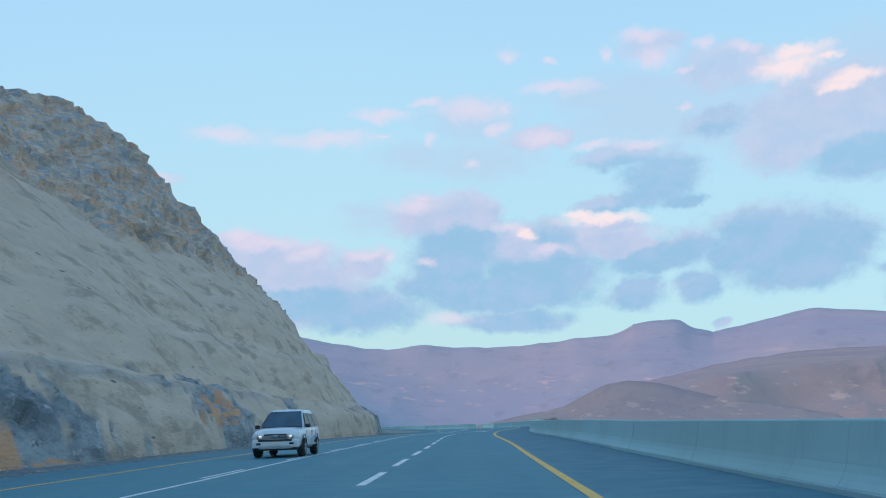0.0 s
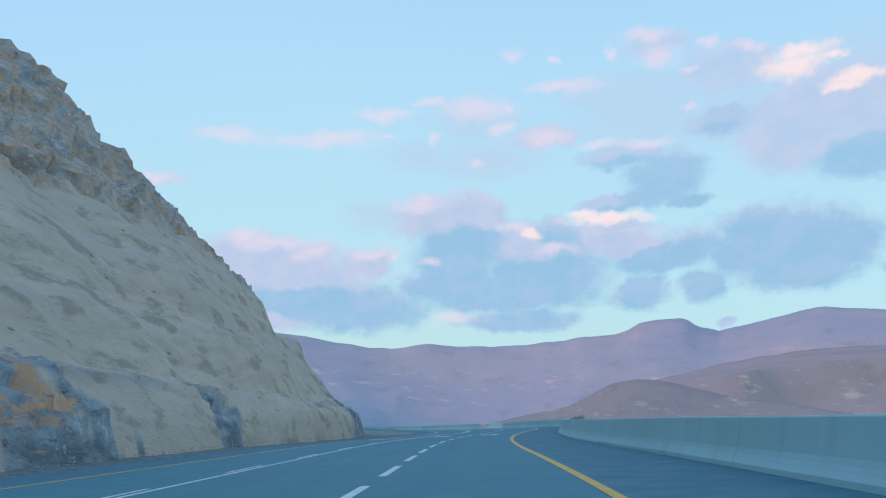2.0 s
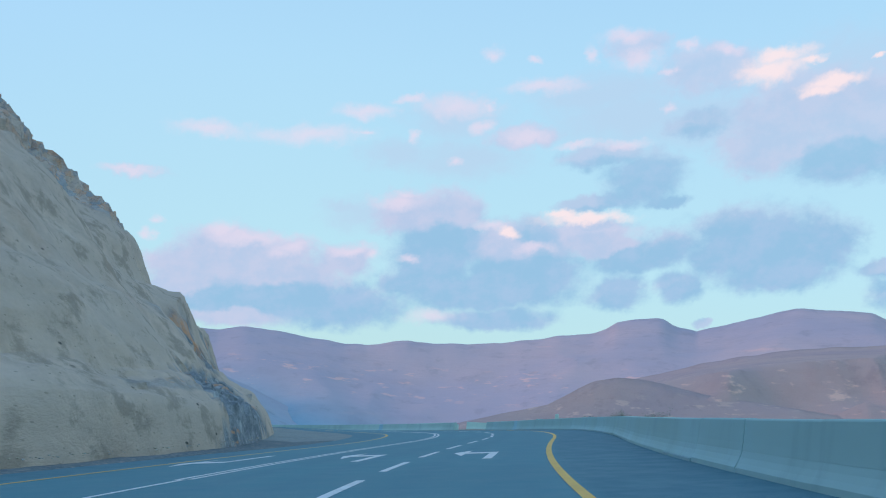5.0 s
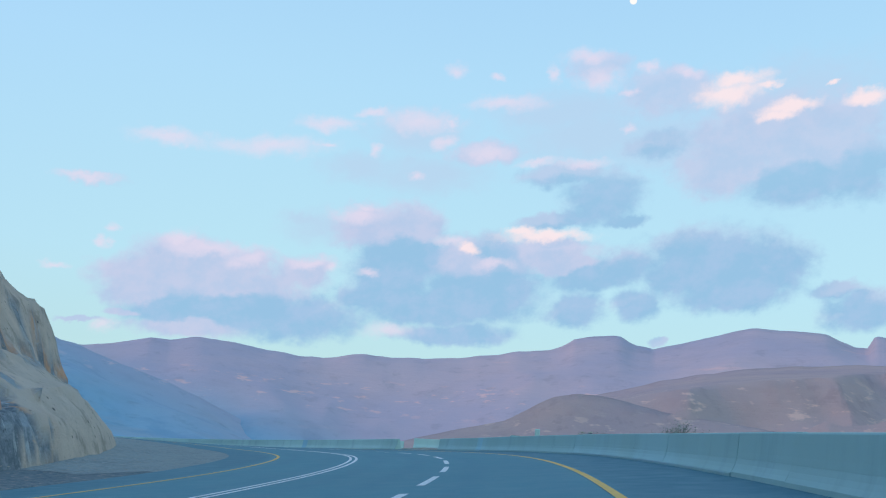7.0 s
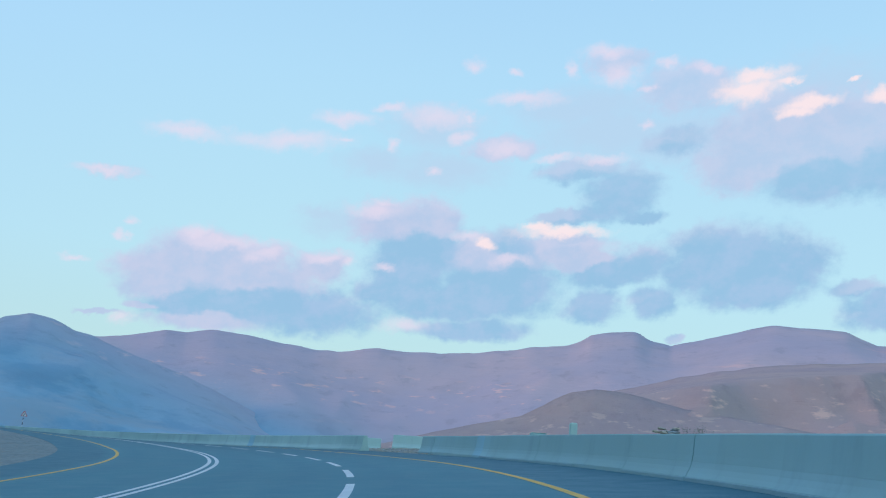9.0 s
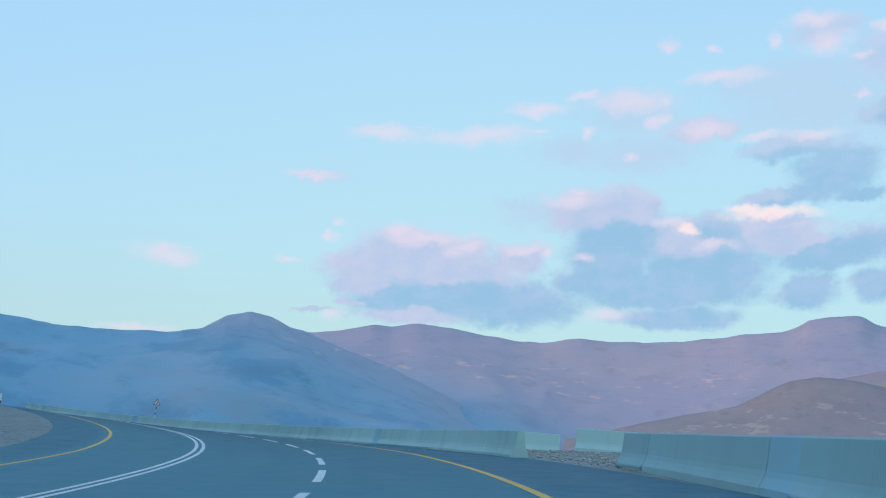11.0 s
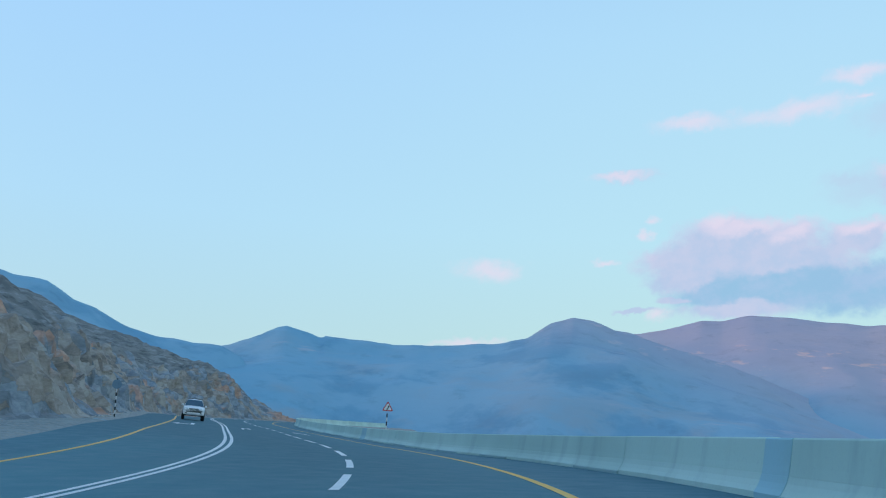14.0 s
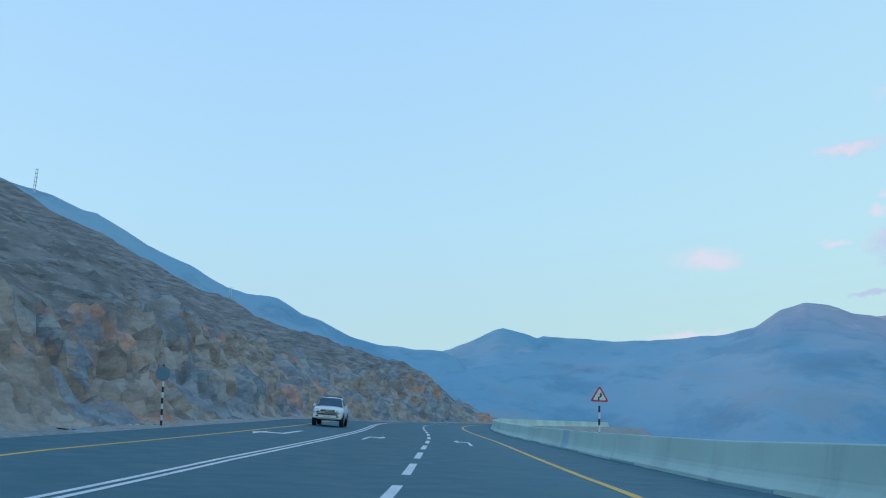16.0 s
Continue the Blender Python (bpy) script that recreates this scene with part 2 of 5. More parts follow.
def value_noise(p, seed=0):
    """Smooth noise from -1 to 1 at the rows of p."""
    f = np.floor(p).astype(np.int64)
    t = p - f
    t = t * t * (3 - 2 * t)
    out = 0.0
    for dx in (0, 1):
        for dy in (0, 1):
            for dz in (0, 1):
                w = (t[:, 0] if dx else 1 - t[:, 0]) * (t[:, 1] if dy else 1 - t[:, 1]) * (t[:, 2] if dz else 1 - t[:, 2])
                out = out + w * lattice(f[:, 0] + dx, f[:, 1] + dy, f[:, 2] + dz, seed)
    return out * 2 - 1


def fbm(p, octaves=4, seed=0, gain=0.5, ridged=False):
    out, amp = np.zeros(len(p)), 1.0
    for k in range(octaves):
        v = value_noise(p * 2.03 ** k + 17.3 * k, seed + k)
        out += amp * ((1 - 2 * np.abs(v)) if ridged else v)
        amp *= gain
    return out


def blocks(p, seed=0):
    """Cell noise: a steady random value per block, and the distance to the block's heart."""
    f = np.floor(p).astype(np.int64)
    best, val = np.full(len(p), 9.0), np.zeros(len(p))
    for dx in (-1, 0, 1):
        for dy in (-1, 0, 1):
            for dz in (-1, 0, 1):
                c = f + (dx, dy, dz)
                j = np.stack([lattice(c[:, 0], c[:, 1], c[:, 2], seed + k) for k in (1, 2, 3)], 1)
                d = ((c + j - p) ** 2).sum(1)
                v = lattice(c[:, 0], c[:, 1], c[:, 2], seed + 4)
                near = d < best
                best, val = np.where(near, d, best), np.where(near, v, val)
    return val, np.sqrt(best)


def sstep(x, lo, hi):
    t = np.clip((np.asarray(x, float) - lo) / (hi - lo), 0, 1)
    return t * t * (3 - 2 * t)


# ---- materials ----
class Nodes:
    """A material's node tree with short calls."""

    def __init__(self, name):
        self.m = bpy.data.materials.new(name)
        self.m.use_nodes = True
        self.t = self.m.node_tree
        self.b = self.t.nodes["Principled BSDF"]
        self.geo = self.t.nodes.new("ShaderNodeNewGeometry").outputs["Position"]

    def add(self, kind):
        return self.t.nodes.new(kind)

    def put(self, v, socket):
        if isinstance(v, (int, float)):
            socket.default_value = v
        elif isinstance(v, tuple):
            socket.default_value = (*v, 1) if len(v) == 3 and socket.type == "RGBA" else v
        else:
            self.t.links.new(v, socket)

    def noise(self, scale, detail=4, rough=0.55, stretch=(1, 1, 1), co=None, out="Fac"):
        mp = self.add("ShaderNodeVectorMath")
        mp.operation = "MULTIPLY"
        self.put(co or self.geo, mp.inputs[0])
        mp.inputs[1].default_value = stretch
        n = self.add("ShaderNodeTexNoise")
        self.put(mp.outputs[0], n.inputs["Vector"])
        n.inputs["Scale"].default_value, n.inputs["Detail"].default_value, n.inputs["Roughness"].default_value = scale, detail, rough
        return n.outputs[out]

    def cells(self, scale, stretch=(1, 1, 1), feature="F1", out="Distance", co=None):
        mp = self.add("ShaderNodeVectorMath")
        mp.operation = "MULTIPLY"
        self.put(co or self.geo, mp.inputs[0])
        mp.inputs[1].default_value = stretch
        n = self.add("ShaderNodeTexVoronoi")
        n.feature = feature
        self.put(mp.outputs[0], n.inputs["Vector"])
        n.inputs["Scale"].default_value = scale
        return n.outputs[out]

    def shift(self, amount, scale):
        """Positions pushed about by noise, to break straight cell edges."""
        v = self.add("ShaderNodeVectorMath")
        v.operation = "MULTIPLY_ADD"
        self.put(self.noise(scale, 4, 0.6, out="Color"), v.inputs[0])
        v.inputs[1].default_value = (amount, amount, amount)
        self.put(self.geo, v.inputs[2])
        return v.outputs[0]

    def step(self, v, lo, hi, a=0.0, b=1.0):
        n = self.add("ShaderNodeMapRange")
        n.interpolation_type = "SMOOTHSTEP"
        self.put(v, n.inputs[0])
        for i, q in enumerate((lo, hi, a, b)):
            n.inputs[i + 1].default_value = q
        return n.outputs[0]

    def calc(self, op, a, b=0.0, clamp=False):
        n = self.add("ShaderNodeMath")
        n.operation, n.use_clamp = op, clamp
        self.put(a, n.inputs[0])
        self.put(b, n.inputs[1])
        return n.outputs[0]

    def mix(self, f, a, b, blend="MIX"):
        n = self.add("ShaderNodeMix")
        n.data_type, n.blend_type = "RGBA", blend
        self.put(f, n.inputs[0])
        self.put(a, n.inputs[6])
        self.put(b, n.inputs[7])
        return n.outputs[2]

    def flow(self):
        n = self.add("ShaderNodeAttribute")
        n.attribute_name = "flow"
        self.geo = n.outputs["Vector"]

    def attr(self, name):
        n = self.add("ShaderNodeAttribute")
        n.attribute_name = name
        return n.outputs["Fac"]

    def random(self):
        return self.add("ShaderNodeObjectInfo").outputs["Random"]

    def bump(self, height, strength, distance):
        n = self.add("ShaderNodeBump")
        n.inputs["Strength"].default_value, n.inputs["Distance"].default_value = strength, distance
        self.put(height, n.inputs["Height"])
        self.put(n.outputs[0], self.b.inputs["Normal"])

    def done(self, colour, rough=0.8, metal=0.0, spec=0.5):
        self.put(colour, self.b.inputs["Base Color"])
        self.put(rough, self.b.inputs["Roughness"])
        self.b.inputs["Metallic"].default_value = metal
        self.b.inputs["Specular IOR Level"].default_value = spec
        return self.m


def asphalt_material():
    n = Nodes("asphalt")
    fine, mid, wide = n.noise(45, 3, 0.7), n.noise(1.3, 5, 0.6), n.noise(0.09, 4, 0.6)
    c = n.mix(n.step(mid, 0.3, 0.7), (0.060, 0.208, 0.245), (0.068, 0.230, 0.268))
    c = n.mix(n.step(wide, 0.35, 0.7), c, (0.066, 0.240, 0.280))
    c = n.mix(n.calc("MULTIPLY", n.step(fine, 0.35, 0.75), 0.3), c, (0.105, 0.27, 0.34))
    c = n.mix(n.calc("MULTIPLY", n.attr("wear"), 0.3), c, (0.047, 0.182, 0.245))
    c = n.mix(n.calc("MULTIPLY", n.attr("shoulder"), n.step(mid, 0.3, 0.7, 0.35, 0.6)), c, (0.036, 0.135, 0.185))
    c = n.mix(n.calc("MULTIPLY", n.attr("far_dark"), 0.9), c, n.mix(0.9, c, (0.019, 0.10, 0.13)))
    n.bump(fine, 0.25, 0.01)
    return n.done(c, n.step(mid, 0.2, 0.8, 0.62, 0.8), spec=0.4)


def paint_material(name, colour, worn):
    n = Nodes(name)
    fine, mid = n.noise(18, 4, 0.7), n.noise(1.6, 4, 0.6)
    c = n.mix(n.step(mid, 0.3, 0.7), colour, tuple(0.86 * v for v in colour))
    c = n.mix(n.calc("MULTIPLY", n.step(fine, 0.55, 0.75), worn), c, (0.10, 0.19, 0.24))
    n.bump(fine, 0.2, 0.004)
    return n.done(c, 0.6)


def concrete_material(name="barrier_concrete", tint=(0.42, 0.63, 0.61)):
    n = Nodes(name)
    r = n.random()
    stain = n.noise(0.9, 5, 0.65, (1.0, 1.0, 0.18))
    grain = n.noise(14, 4, 0.6)
    wide = n.noise(0.16, 3, 0.5)
    c = n.mix(n.step(r, 0.0, 1.0), tuple(0.97 * v for v in tint), tuple(1.03 * v for v in tint))
    c = n.mix(n.step(wide, 0.35, 0.65), c, n.mix(0.5, c, (0.38, 0.55, 0.49)))
    c = n.mix(n.calc("MULTIPLY", n.step(stain, 0.5, 0.75), 0.28), c, (0.22, 0.35, 0.37))
    c = n.mix(n.calc("MULTIPLY", n.step(grain, 0.5, 0.8), 0.25), c, (0.42, 0.55, 0.57))
    pores = n.cells(9.0, feature="F1")
    n.bump(n.mix(0.5, grain, pores), 0.2, 0.01)
    return n.done(c, 0.82)


def cliff_material():
    """Sprayed earth, bare rock and the natural rock above, by the mesh's own masks."""
    n = Nodes("cliff_rock")
    n.flow()
    rock, cap = n.attr("rock"), n.attr("cap")
    wide, mid, fine = n.noise(0.12, 4, 0.6), n.noise(0.7, 5, 0.65), n.noise(6.0, 5, 0.7)
    earth = n.mix(n.step(mid, 0.32, 0.68), (0.525, 0.415, 0.33), (0.655, 0.515, 0.41))
    earth = n.mix(n.step(wide, 0.4, 0.65), earth, (0.58, 0.465, 0.375))
    # weathered hollows and small pits as dark colour, with lime streaks
    earth = n.mix(n.calc("MULTIPLY", n.step(n.noise(0.5, 6, 0.65, (1, 1.2, 1.1)), 0.50, 0.63), 0.72), earth, (0.33, 0.265, 0.205))
    earth = n.mix(n.calc("MULTIPLY", n.step(n.noise(0.28, 6, 0.7, (1, 1, 0.5)), 0.58, 0.68), 0.4), earth, (0.72, 0.60, 0.50))
    earth = n.mix(n.calc("MULTIPLY", n.step(n.noise(0.22, 4, 0.6, (1, 1.3, 0.6)), 0.56, 0.70), 0.3), earth, (0.52, 0.36, 0.27))
    earth = n.mix(n.calc("MULTIPLY", n.step(n.cells(0.7, (1, 1.3, 1.9)), 0.13, 0.06), n.step(n.noise(0.2, 3, 0.6), 0.45, 0.6)), earth, (0.12, 0.105, 0.09))
    earth = n.mix(n.calc("MULTIPLY", n.step(n.cells(2.3, (1, 1, 1.4)), 0.16, 0.06), 0.5), earth, (0.20, 0.17, 0.13))
    earth = n.mix(n.calc("MULTIPLY", n.step(fine, 0.55, 0.8), 0.35), earth, (0.68, 0.57, 0.47))
    seam = n.noise(0.35, 5, 0.7, (1.0, 0.55, 1.4))
    stone = n.mix(n.step(n.noise(0.9, 7, 0.72, (1, 0.9, 0.8)), 0.38, 0.62), (0.155, 0.18, 0.20), (0.34, 0.365, 0.38))
    stone = n.mix(n.calc("MULTIPLY", n.step(n.noise(1.3, 6, 0.75, (1, 1, 0.9)), 0.42, 0.34), 0.8), stone, (0.07, 0.078, 0.085))
    stone = n.mix(n.calc("MULTIPLY", n.step(n.noise(0.8, 5, 0.7, (1.0, 1.8, 0.6)), 0.58, 0.64), 0.6), stone, (0.58, 0.59, 0.58))
    stone = n.mix(n.calc("MULTIPLY", n.calc("MAXIMUM", n.step(seam, 0.60, 0.66), n.attr("rust")), n.step(mid, 0.3, 0.5, 0.3, 0.9)), stone, (0.66, 0.34, 0.18))
    stone = n.mix(n.calc("MULTIPLY", n.step(fine, 0.58, 0.72), 0.5), stone, (0.62, 0.60, 0.56))
    # natural rock: tan and grey blocks, rust stains, cleft shade put in as colour
    grit, vein = n.noise(0.85, 8, 0.72, (1, 1, 1.2)), n.noise(0.4, 7, 0.7)
    wild = n.mix(n.step(grit, 0.36, 0.60), (0.28, 0.28, 0.29), (0.62, 0.52, 0.44))
    wild = n.mix(n.step(vein, 0.52, 0.60), wild, n.mix(n.step(grit, 0.4, 0.6), (0.34, 0.20, 0.125), (0.62, 0.385, 0.235)))
    wild = n.mix(n.calc("MULTIPLY", n.step(n.noise(0.3, 6, 0.7), 0.52, 0.62), 0.8), wild, n.mix(n.step(grit, 0.4, 0.62), (0.19, 0.21, 0.23), (0.36, 0.37, 0.37)))
    wild = n.mix(n.calc("MULTIPLY", n.step(fine, 0.56, 0.70), 0.5), wild, (0.64, 0.56, 0.47))
    wild = n.mix(n.calc("MULTIPLY", n.step(n.noise(2.2, 6, 0.75, (1, 1, 1.8)), 0.42, 0.34), 0.75), wild, (0.085, 0.085, 0.085))
    # single boulders, each of its own colour, with dark joints
    lump = n.shift(1.5, 1.1)
    pick = n.add("ShaderNodeSeparateColor")
    n.put(n.cells(1.15, (1, 1, 1.5), out="Color", co=lump), pick.inputs[0])
    boulder = n.mix(n.step(pick.outputs[0], 0.30, 0.42), (0.33, 0.38, 0.42), (0.60, 0.49, 0.41))
    boulder = n.mix(n.step(pick.outputs[1], 0.58, 0.66), boulder, (0.64, 0.41, 0.29))
    boulder = n.mix(n.calc("MULTIPLY", n.step(fine, 0.45, 0.7), 0.45), boulder, (0.68, 0.60, 0.53))
    wild = n.mix(n.step(n.noise(0.35, 4, 0.6), 0.38, 0.55, 0.25, 0.85), wild, boulder)
    wild = n.mix(n.calc("MULTIPLY", n.step(n.cells(1.15, (1, 1, 1.5), "DISTANCE_TO_EDGE", co=lump), 0.05, 0.0), 0.4), wild, (0.12, 0.115, 0.11))
    c = n.mix(rock, earth, stone)
    c = n.mix(cap, c, wild)
    n.bump(n.mix(0.7, fine, n.noise(1.1, 6, 0.7)), 0.8, 0.35)
    return n.done(c, 0.9, spec=0.25)


def hill_material():
    """Orange and grey cut rock below, scrubby stony slope above."""
    n = Nodes("hill_rock")
    n.flow()
    face = n.attr("face")
    wide, mid, fine = n.noise(0.09, 4, 0.6), n.noise(0.5, 5, 0.65), n.noise(3.5, 5, 0.7)
    grit = n.noise(1.2, 8, 0.72, (1, 1, 1.2))
    slab = n.cells(0.33, (1, 1, 0.8), out="Color", co=n.shift(2.2, 0.55))
    sc = n.add("ShaderNodeSeparateColor")
    n.put(slab, sc.inputs[0])
    big = n.shift(2.2, 0.55)
    near = n.add("ShaderNodeSeparateColor")
    n.put(n.cells(0.95, (1, 1, 0.9), out="Color", co=n.shift(1.0, 1.3)), near.inputs[0])
    grey = n.mix(n.step(grit, 0.30, 0.70), (0.17, 0.205, 0.235), (0.36, 0.40, 0.425))
    tan = n.mix(n.step(grit, 0.30, 0.70), (0.23, 0.19, 0.155), (0.47, 0.40, 0.34))
    cut = n.mix(n.step(sc.outputs[0], 0.40, 0.50), grey, tan)
    cut = n.mix(n.calc("MULTIPLY", n.step(near.outputs[0], 0.5, 0.9), 0.45), cut, (0.52, 0.48, 0.43))
    cut = n.mix(n.calc("MULTIPLY", n.step(near.outputs[1], 0.6, 0.95), 0.4), cut, (0.10, 0.105, 0.11))
    rust = n.mix(n.step(grit, 0.30, 0.70), (0.40, 0.21, 0.135), (0.68, 0.385, 0.265))
    cut = n.mix(n.calc("MULTIPLY", n.step(n.noise(0.13, 6, 0.68, (1, 1, 0.6)), 0.53, 0.61), 0.8), cut, rust)
    # joints between the blocks
    cut = n.mix(n.calc("MULTIPLY", n.step(n.cells(0.33, (1, 1, 0.8), "DISTANCE_TO_EDGE", co=big), 0.03, 0.0), 0.22), cut, (0.08, 0.08, 0.08))
    cut = n.mix(n.calc("MULTIPLY", n.step(n.cells(0.95, (1, 1, 0.9), "DISTANCE_TO_EDGE", co=n.shift(1.0, 1.3)), 0.04, 0.0), 0.15), cut, (0.10, 0.095, 0.09))
    cut = n.mix(n.calc("MULTIPLY", n.step(fine, 0.58, 0.74), 0.25), cut, (0.46, 0.43, 0.40))
    wild = n.mix(n.step(mid, 0.35, 0.65), (0.15, 0.155, 0.15), (0.235, 0.225, 0.205))
    wild = n.mix(n.step(n.cells(0.42), 0.2, 0.55), (0.27, 0.265, 0.245), wild)
    wild = n.mix(n.step(wide, 0.5, 0.7), wild, (0.24, 0.23, 0.21))
    wild = n.mix(n.calc("MULTIPLY", n.step(fine, 0.55, 0.75), 0.3), wild, (0.36, 0.34, 0.31))
    ledge = n.noise(0.8, 6, 0.7, (1.0, 0.5, 2.2))
    wild = n.mix(n.calc("MULTIPLY", n.step(ledge, 0.52, 0.64), 0.6), wild, (0.38, 0.385, 0.375))
    wild = n.mix(n.calc("MULTIPLY", n.step(ledge, 0.45, 0.36), 0.75), wild, (0.085, 0.09, 0.085))
    n.bump(n.mix(0.5, fine, grit), 0.6, 0.3)
    return n.done(n.mix(face, wild, cut), 0.92, spec=0.2)


def gravel_material(name, light, dark):
    n = Nodes(name)
    cell = n.cells(7.0, out="Color")
    sc = n.add("ShaderNodeSeparateColor")
    n.put(cell, sc.inputs[0])
    c = n.mix(sc.outputs[0], dark, light)
    c = n.mix(n.step(n.noise(0.35, 5, 0.6), 0.4, 0.65), c, n.mix(0.5, c, light))
    c = n.mix(n.calc("MULTIPLY", n.step(sc.outputs[2], 0.86, 0.95), 0.6), c, (0.42, 0.33, 0.26))
    n.bump(n.cells(7.0), 0.5, 0.04)
    return n.done(c, 0.9, spec=0.3)


def range_material(name, low, high, band, fold=1.0, west=None, reach=(5.0, 23.0), fall=0.045):
    """Far rock: bare strata in soft bands, gullies and pale scars. west: tints with haze put in."""
    n = Nodes(name)
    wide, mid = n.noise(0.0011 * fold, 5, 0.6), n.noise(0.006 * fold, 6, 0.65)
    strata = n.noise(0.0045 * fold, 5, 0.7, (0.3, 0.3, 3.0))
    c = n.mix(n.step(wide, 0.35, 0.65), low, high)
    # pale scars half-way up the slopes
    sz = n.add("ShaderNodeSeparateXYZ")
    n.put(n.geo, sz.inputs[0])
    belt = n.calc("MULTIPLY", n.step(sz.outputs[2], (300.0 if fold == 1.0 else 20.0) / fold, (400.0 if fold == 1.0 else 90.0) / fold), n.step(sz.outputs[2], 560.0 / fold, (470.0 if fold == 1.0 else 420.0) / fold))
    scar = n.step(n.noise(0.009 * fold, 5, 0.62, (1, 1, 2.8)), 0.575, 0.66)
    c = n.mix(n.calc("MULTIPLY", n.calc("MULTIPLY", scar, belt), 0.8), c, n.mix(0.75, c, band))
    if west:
        # haze and valley shade put into the colour: bluer westwards and lower down
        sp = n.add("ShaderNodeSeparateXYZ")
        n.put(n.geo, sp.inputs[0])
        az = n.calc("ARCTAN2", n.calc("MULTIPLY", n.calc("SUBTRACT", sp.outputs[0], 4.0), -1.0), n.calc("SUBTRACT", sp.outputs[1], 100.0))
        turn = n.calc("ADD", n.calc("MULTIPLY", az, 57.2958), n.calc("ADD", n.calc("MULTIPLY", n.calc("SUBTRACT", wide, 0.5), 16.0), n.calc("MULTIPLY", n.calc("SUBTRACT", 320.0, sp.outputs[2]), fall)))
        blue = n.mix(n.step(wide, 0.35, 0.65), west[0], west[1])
        # bare brown slopes; ravines put in as darker colour among the blue
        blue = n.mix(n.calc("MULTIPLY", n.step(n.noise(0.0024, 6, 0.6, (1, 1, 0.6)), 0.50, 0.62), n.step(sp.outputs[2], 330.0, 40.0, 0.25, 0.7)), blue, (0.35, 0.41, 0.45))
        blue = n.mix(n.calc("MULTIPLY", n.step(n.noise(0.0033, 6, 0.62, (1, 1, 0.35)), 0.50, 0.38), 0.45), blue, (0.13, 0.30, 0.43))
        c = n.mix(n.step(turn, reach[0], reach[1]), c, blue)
    c = n.mix(n.calc("MULTIPLY", n.step(strata, 0.60, 0.70), n.step(n.noise(0.0022 * fold, 4, 0.6), 0.45, 0.62, 0.05, 0.6)), c, n.mix(0.6, c, band))
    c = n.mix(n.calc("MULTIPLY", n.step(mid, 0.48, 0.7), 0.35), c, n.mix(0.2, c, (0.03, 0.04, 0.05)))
    # gullies put in as darker streaks of colour
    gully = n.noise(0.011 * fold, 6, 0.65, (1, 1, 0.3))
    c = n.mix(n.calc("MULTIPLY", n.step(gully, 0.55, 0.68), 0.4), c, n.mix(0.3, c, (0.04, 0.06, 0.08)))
    n.bump(n.mix(0.5, mid, strata), 0.5, 24.0)
    return n.done(c, 0.95, spec=0.0)


def simple(name, colour, rough=0.6, metal=0.0, spec=0.5, vary=0.1, scale=6.0, coat=0.0):
    n = Nodes(name)
    a = n.noise(scale, 4, 0.6)
    b = n.noise(scale * 0.15, 3, 0.6)
    c = n.mix(n.step(a, 0.3, 0.7), colour, tuple(v * (1 - vary) for v in colour))
    c = n.mix(n.calc("MULTIPLY", n.step(b, 0.4, 0.7), 0.5), c, tuple(v * (1 - 1.5 * vary) for v in colour))
    n.b.inputs["Coat Weight"].default_value = coat
    return n.done(c, n.step(a, 0.3, 0.7, rough * 0.92, min(1.0, rough * 1.08)), metal, spec)


def leaf_material():
    n = Nodes("dry_leaf")
    r = n.add("ShaderNodeNewGeometry").outputs["Random Per Island"]
    c = n.mix(r, (0.28, 0.31, 0.25), (0.42, 0.41, 0.33))
    return n.done(c, 0.8, spec=0.2)


def stone_material():
    n = Nodes("mixed_stone")
    r = n.add("ShaderNodeNewGeometry").outputs["Random Per Island"]
    c = n.mix(n.step(r, 0.0, 0.6), (0.36, 0.39, 0.39), (0.60, 0.50, 0.38))
    c = n.mix(n.step(r, 0.82, 0.9), c, (0.66, 0.64, 0.60))
    c = n.mix(n.calc("MULTIPLY", n.step(n.noise(9.0, 4, 0.6), 0.4, 0.7), 0.4), c, (0.28, 0.28, 0.27))
    return n.done(c, 0.9, spec=0.25)


MIXED_STONE = stone_material()
ASPHALT = asphalt_material()
WHITE = paint_material("white_road_paint", (0.80, 0.81, 0.80), 0.5)
YELLOW = paint_material("yellow_road_paint", (0.92, 0.50, 0.075), 0.35)
CONCRETE = concrete_material()
FOOT = concrete_material("barrier_foot_concrete", (0.45, 0.66, 0.645))
# paler, greener tint, used from the second run on
PALE_CONCRETE = concrete_material("pale_barrier_concrete", (0.60, 0.79, 0.70))
PALE_FOOT = concrete_material("pale_barrier_foot_concrete", (0.62, 0.80, 0.715))
FILL = concrete_material("closing_piece_concrete", (0.41, 0.67, 0.72))
BASE_STRIP = concrete_material("base_strip_concrete", (0.33, 0.50, 0.53))
CLIFF = cliff_material()
HILL = hill_material()
GRAVEL = gravel_material("pale_gravel", (0.32, 0.345, 0.325), (0.19, 0.215, 0.21))
SHOULDER = gravel_material("dark_shoulder", (0.20, 0.22, 0.22), (0.075, 0.12, 0.14))
RUBBLE = gravel_material("stony_verge", (0.40, 0.39, 0.35), (0.22, 0.24, 0.24))
STONE = simple("loose_stone", (0.30, 0.28, 0.25), 0.9, vary=0.3, scale=3.0)
# haze is mixed into the far range tints: blue westwards, mauve eastwards
WEST_HAZE = ((0.225, 0.435, 0.555), (0.285, 0.455, 0.55))
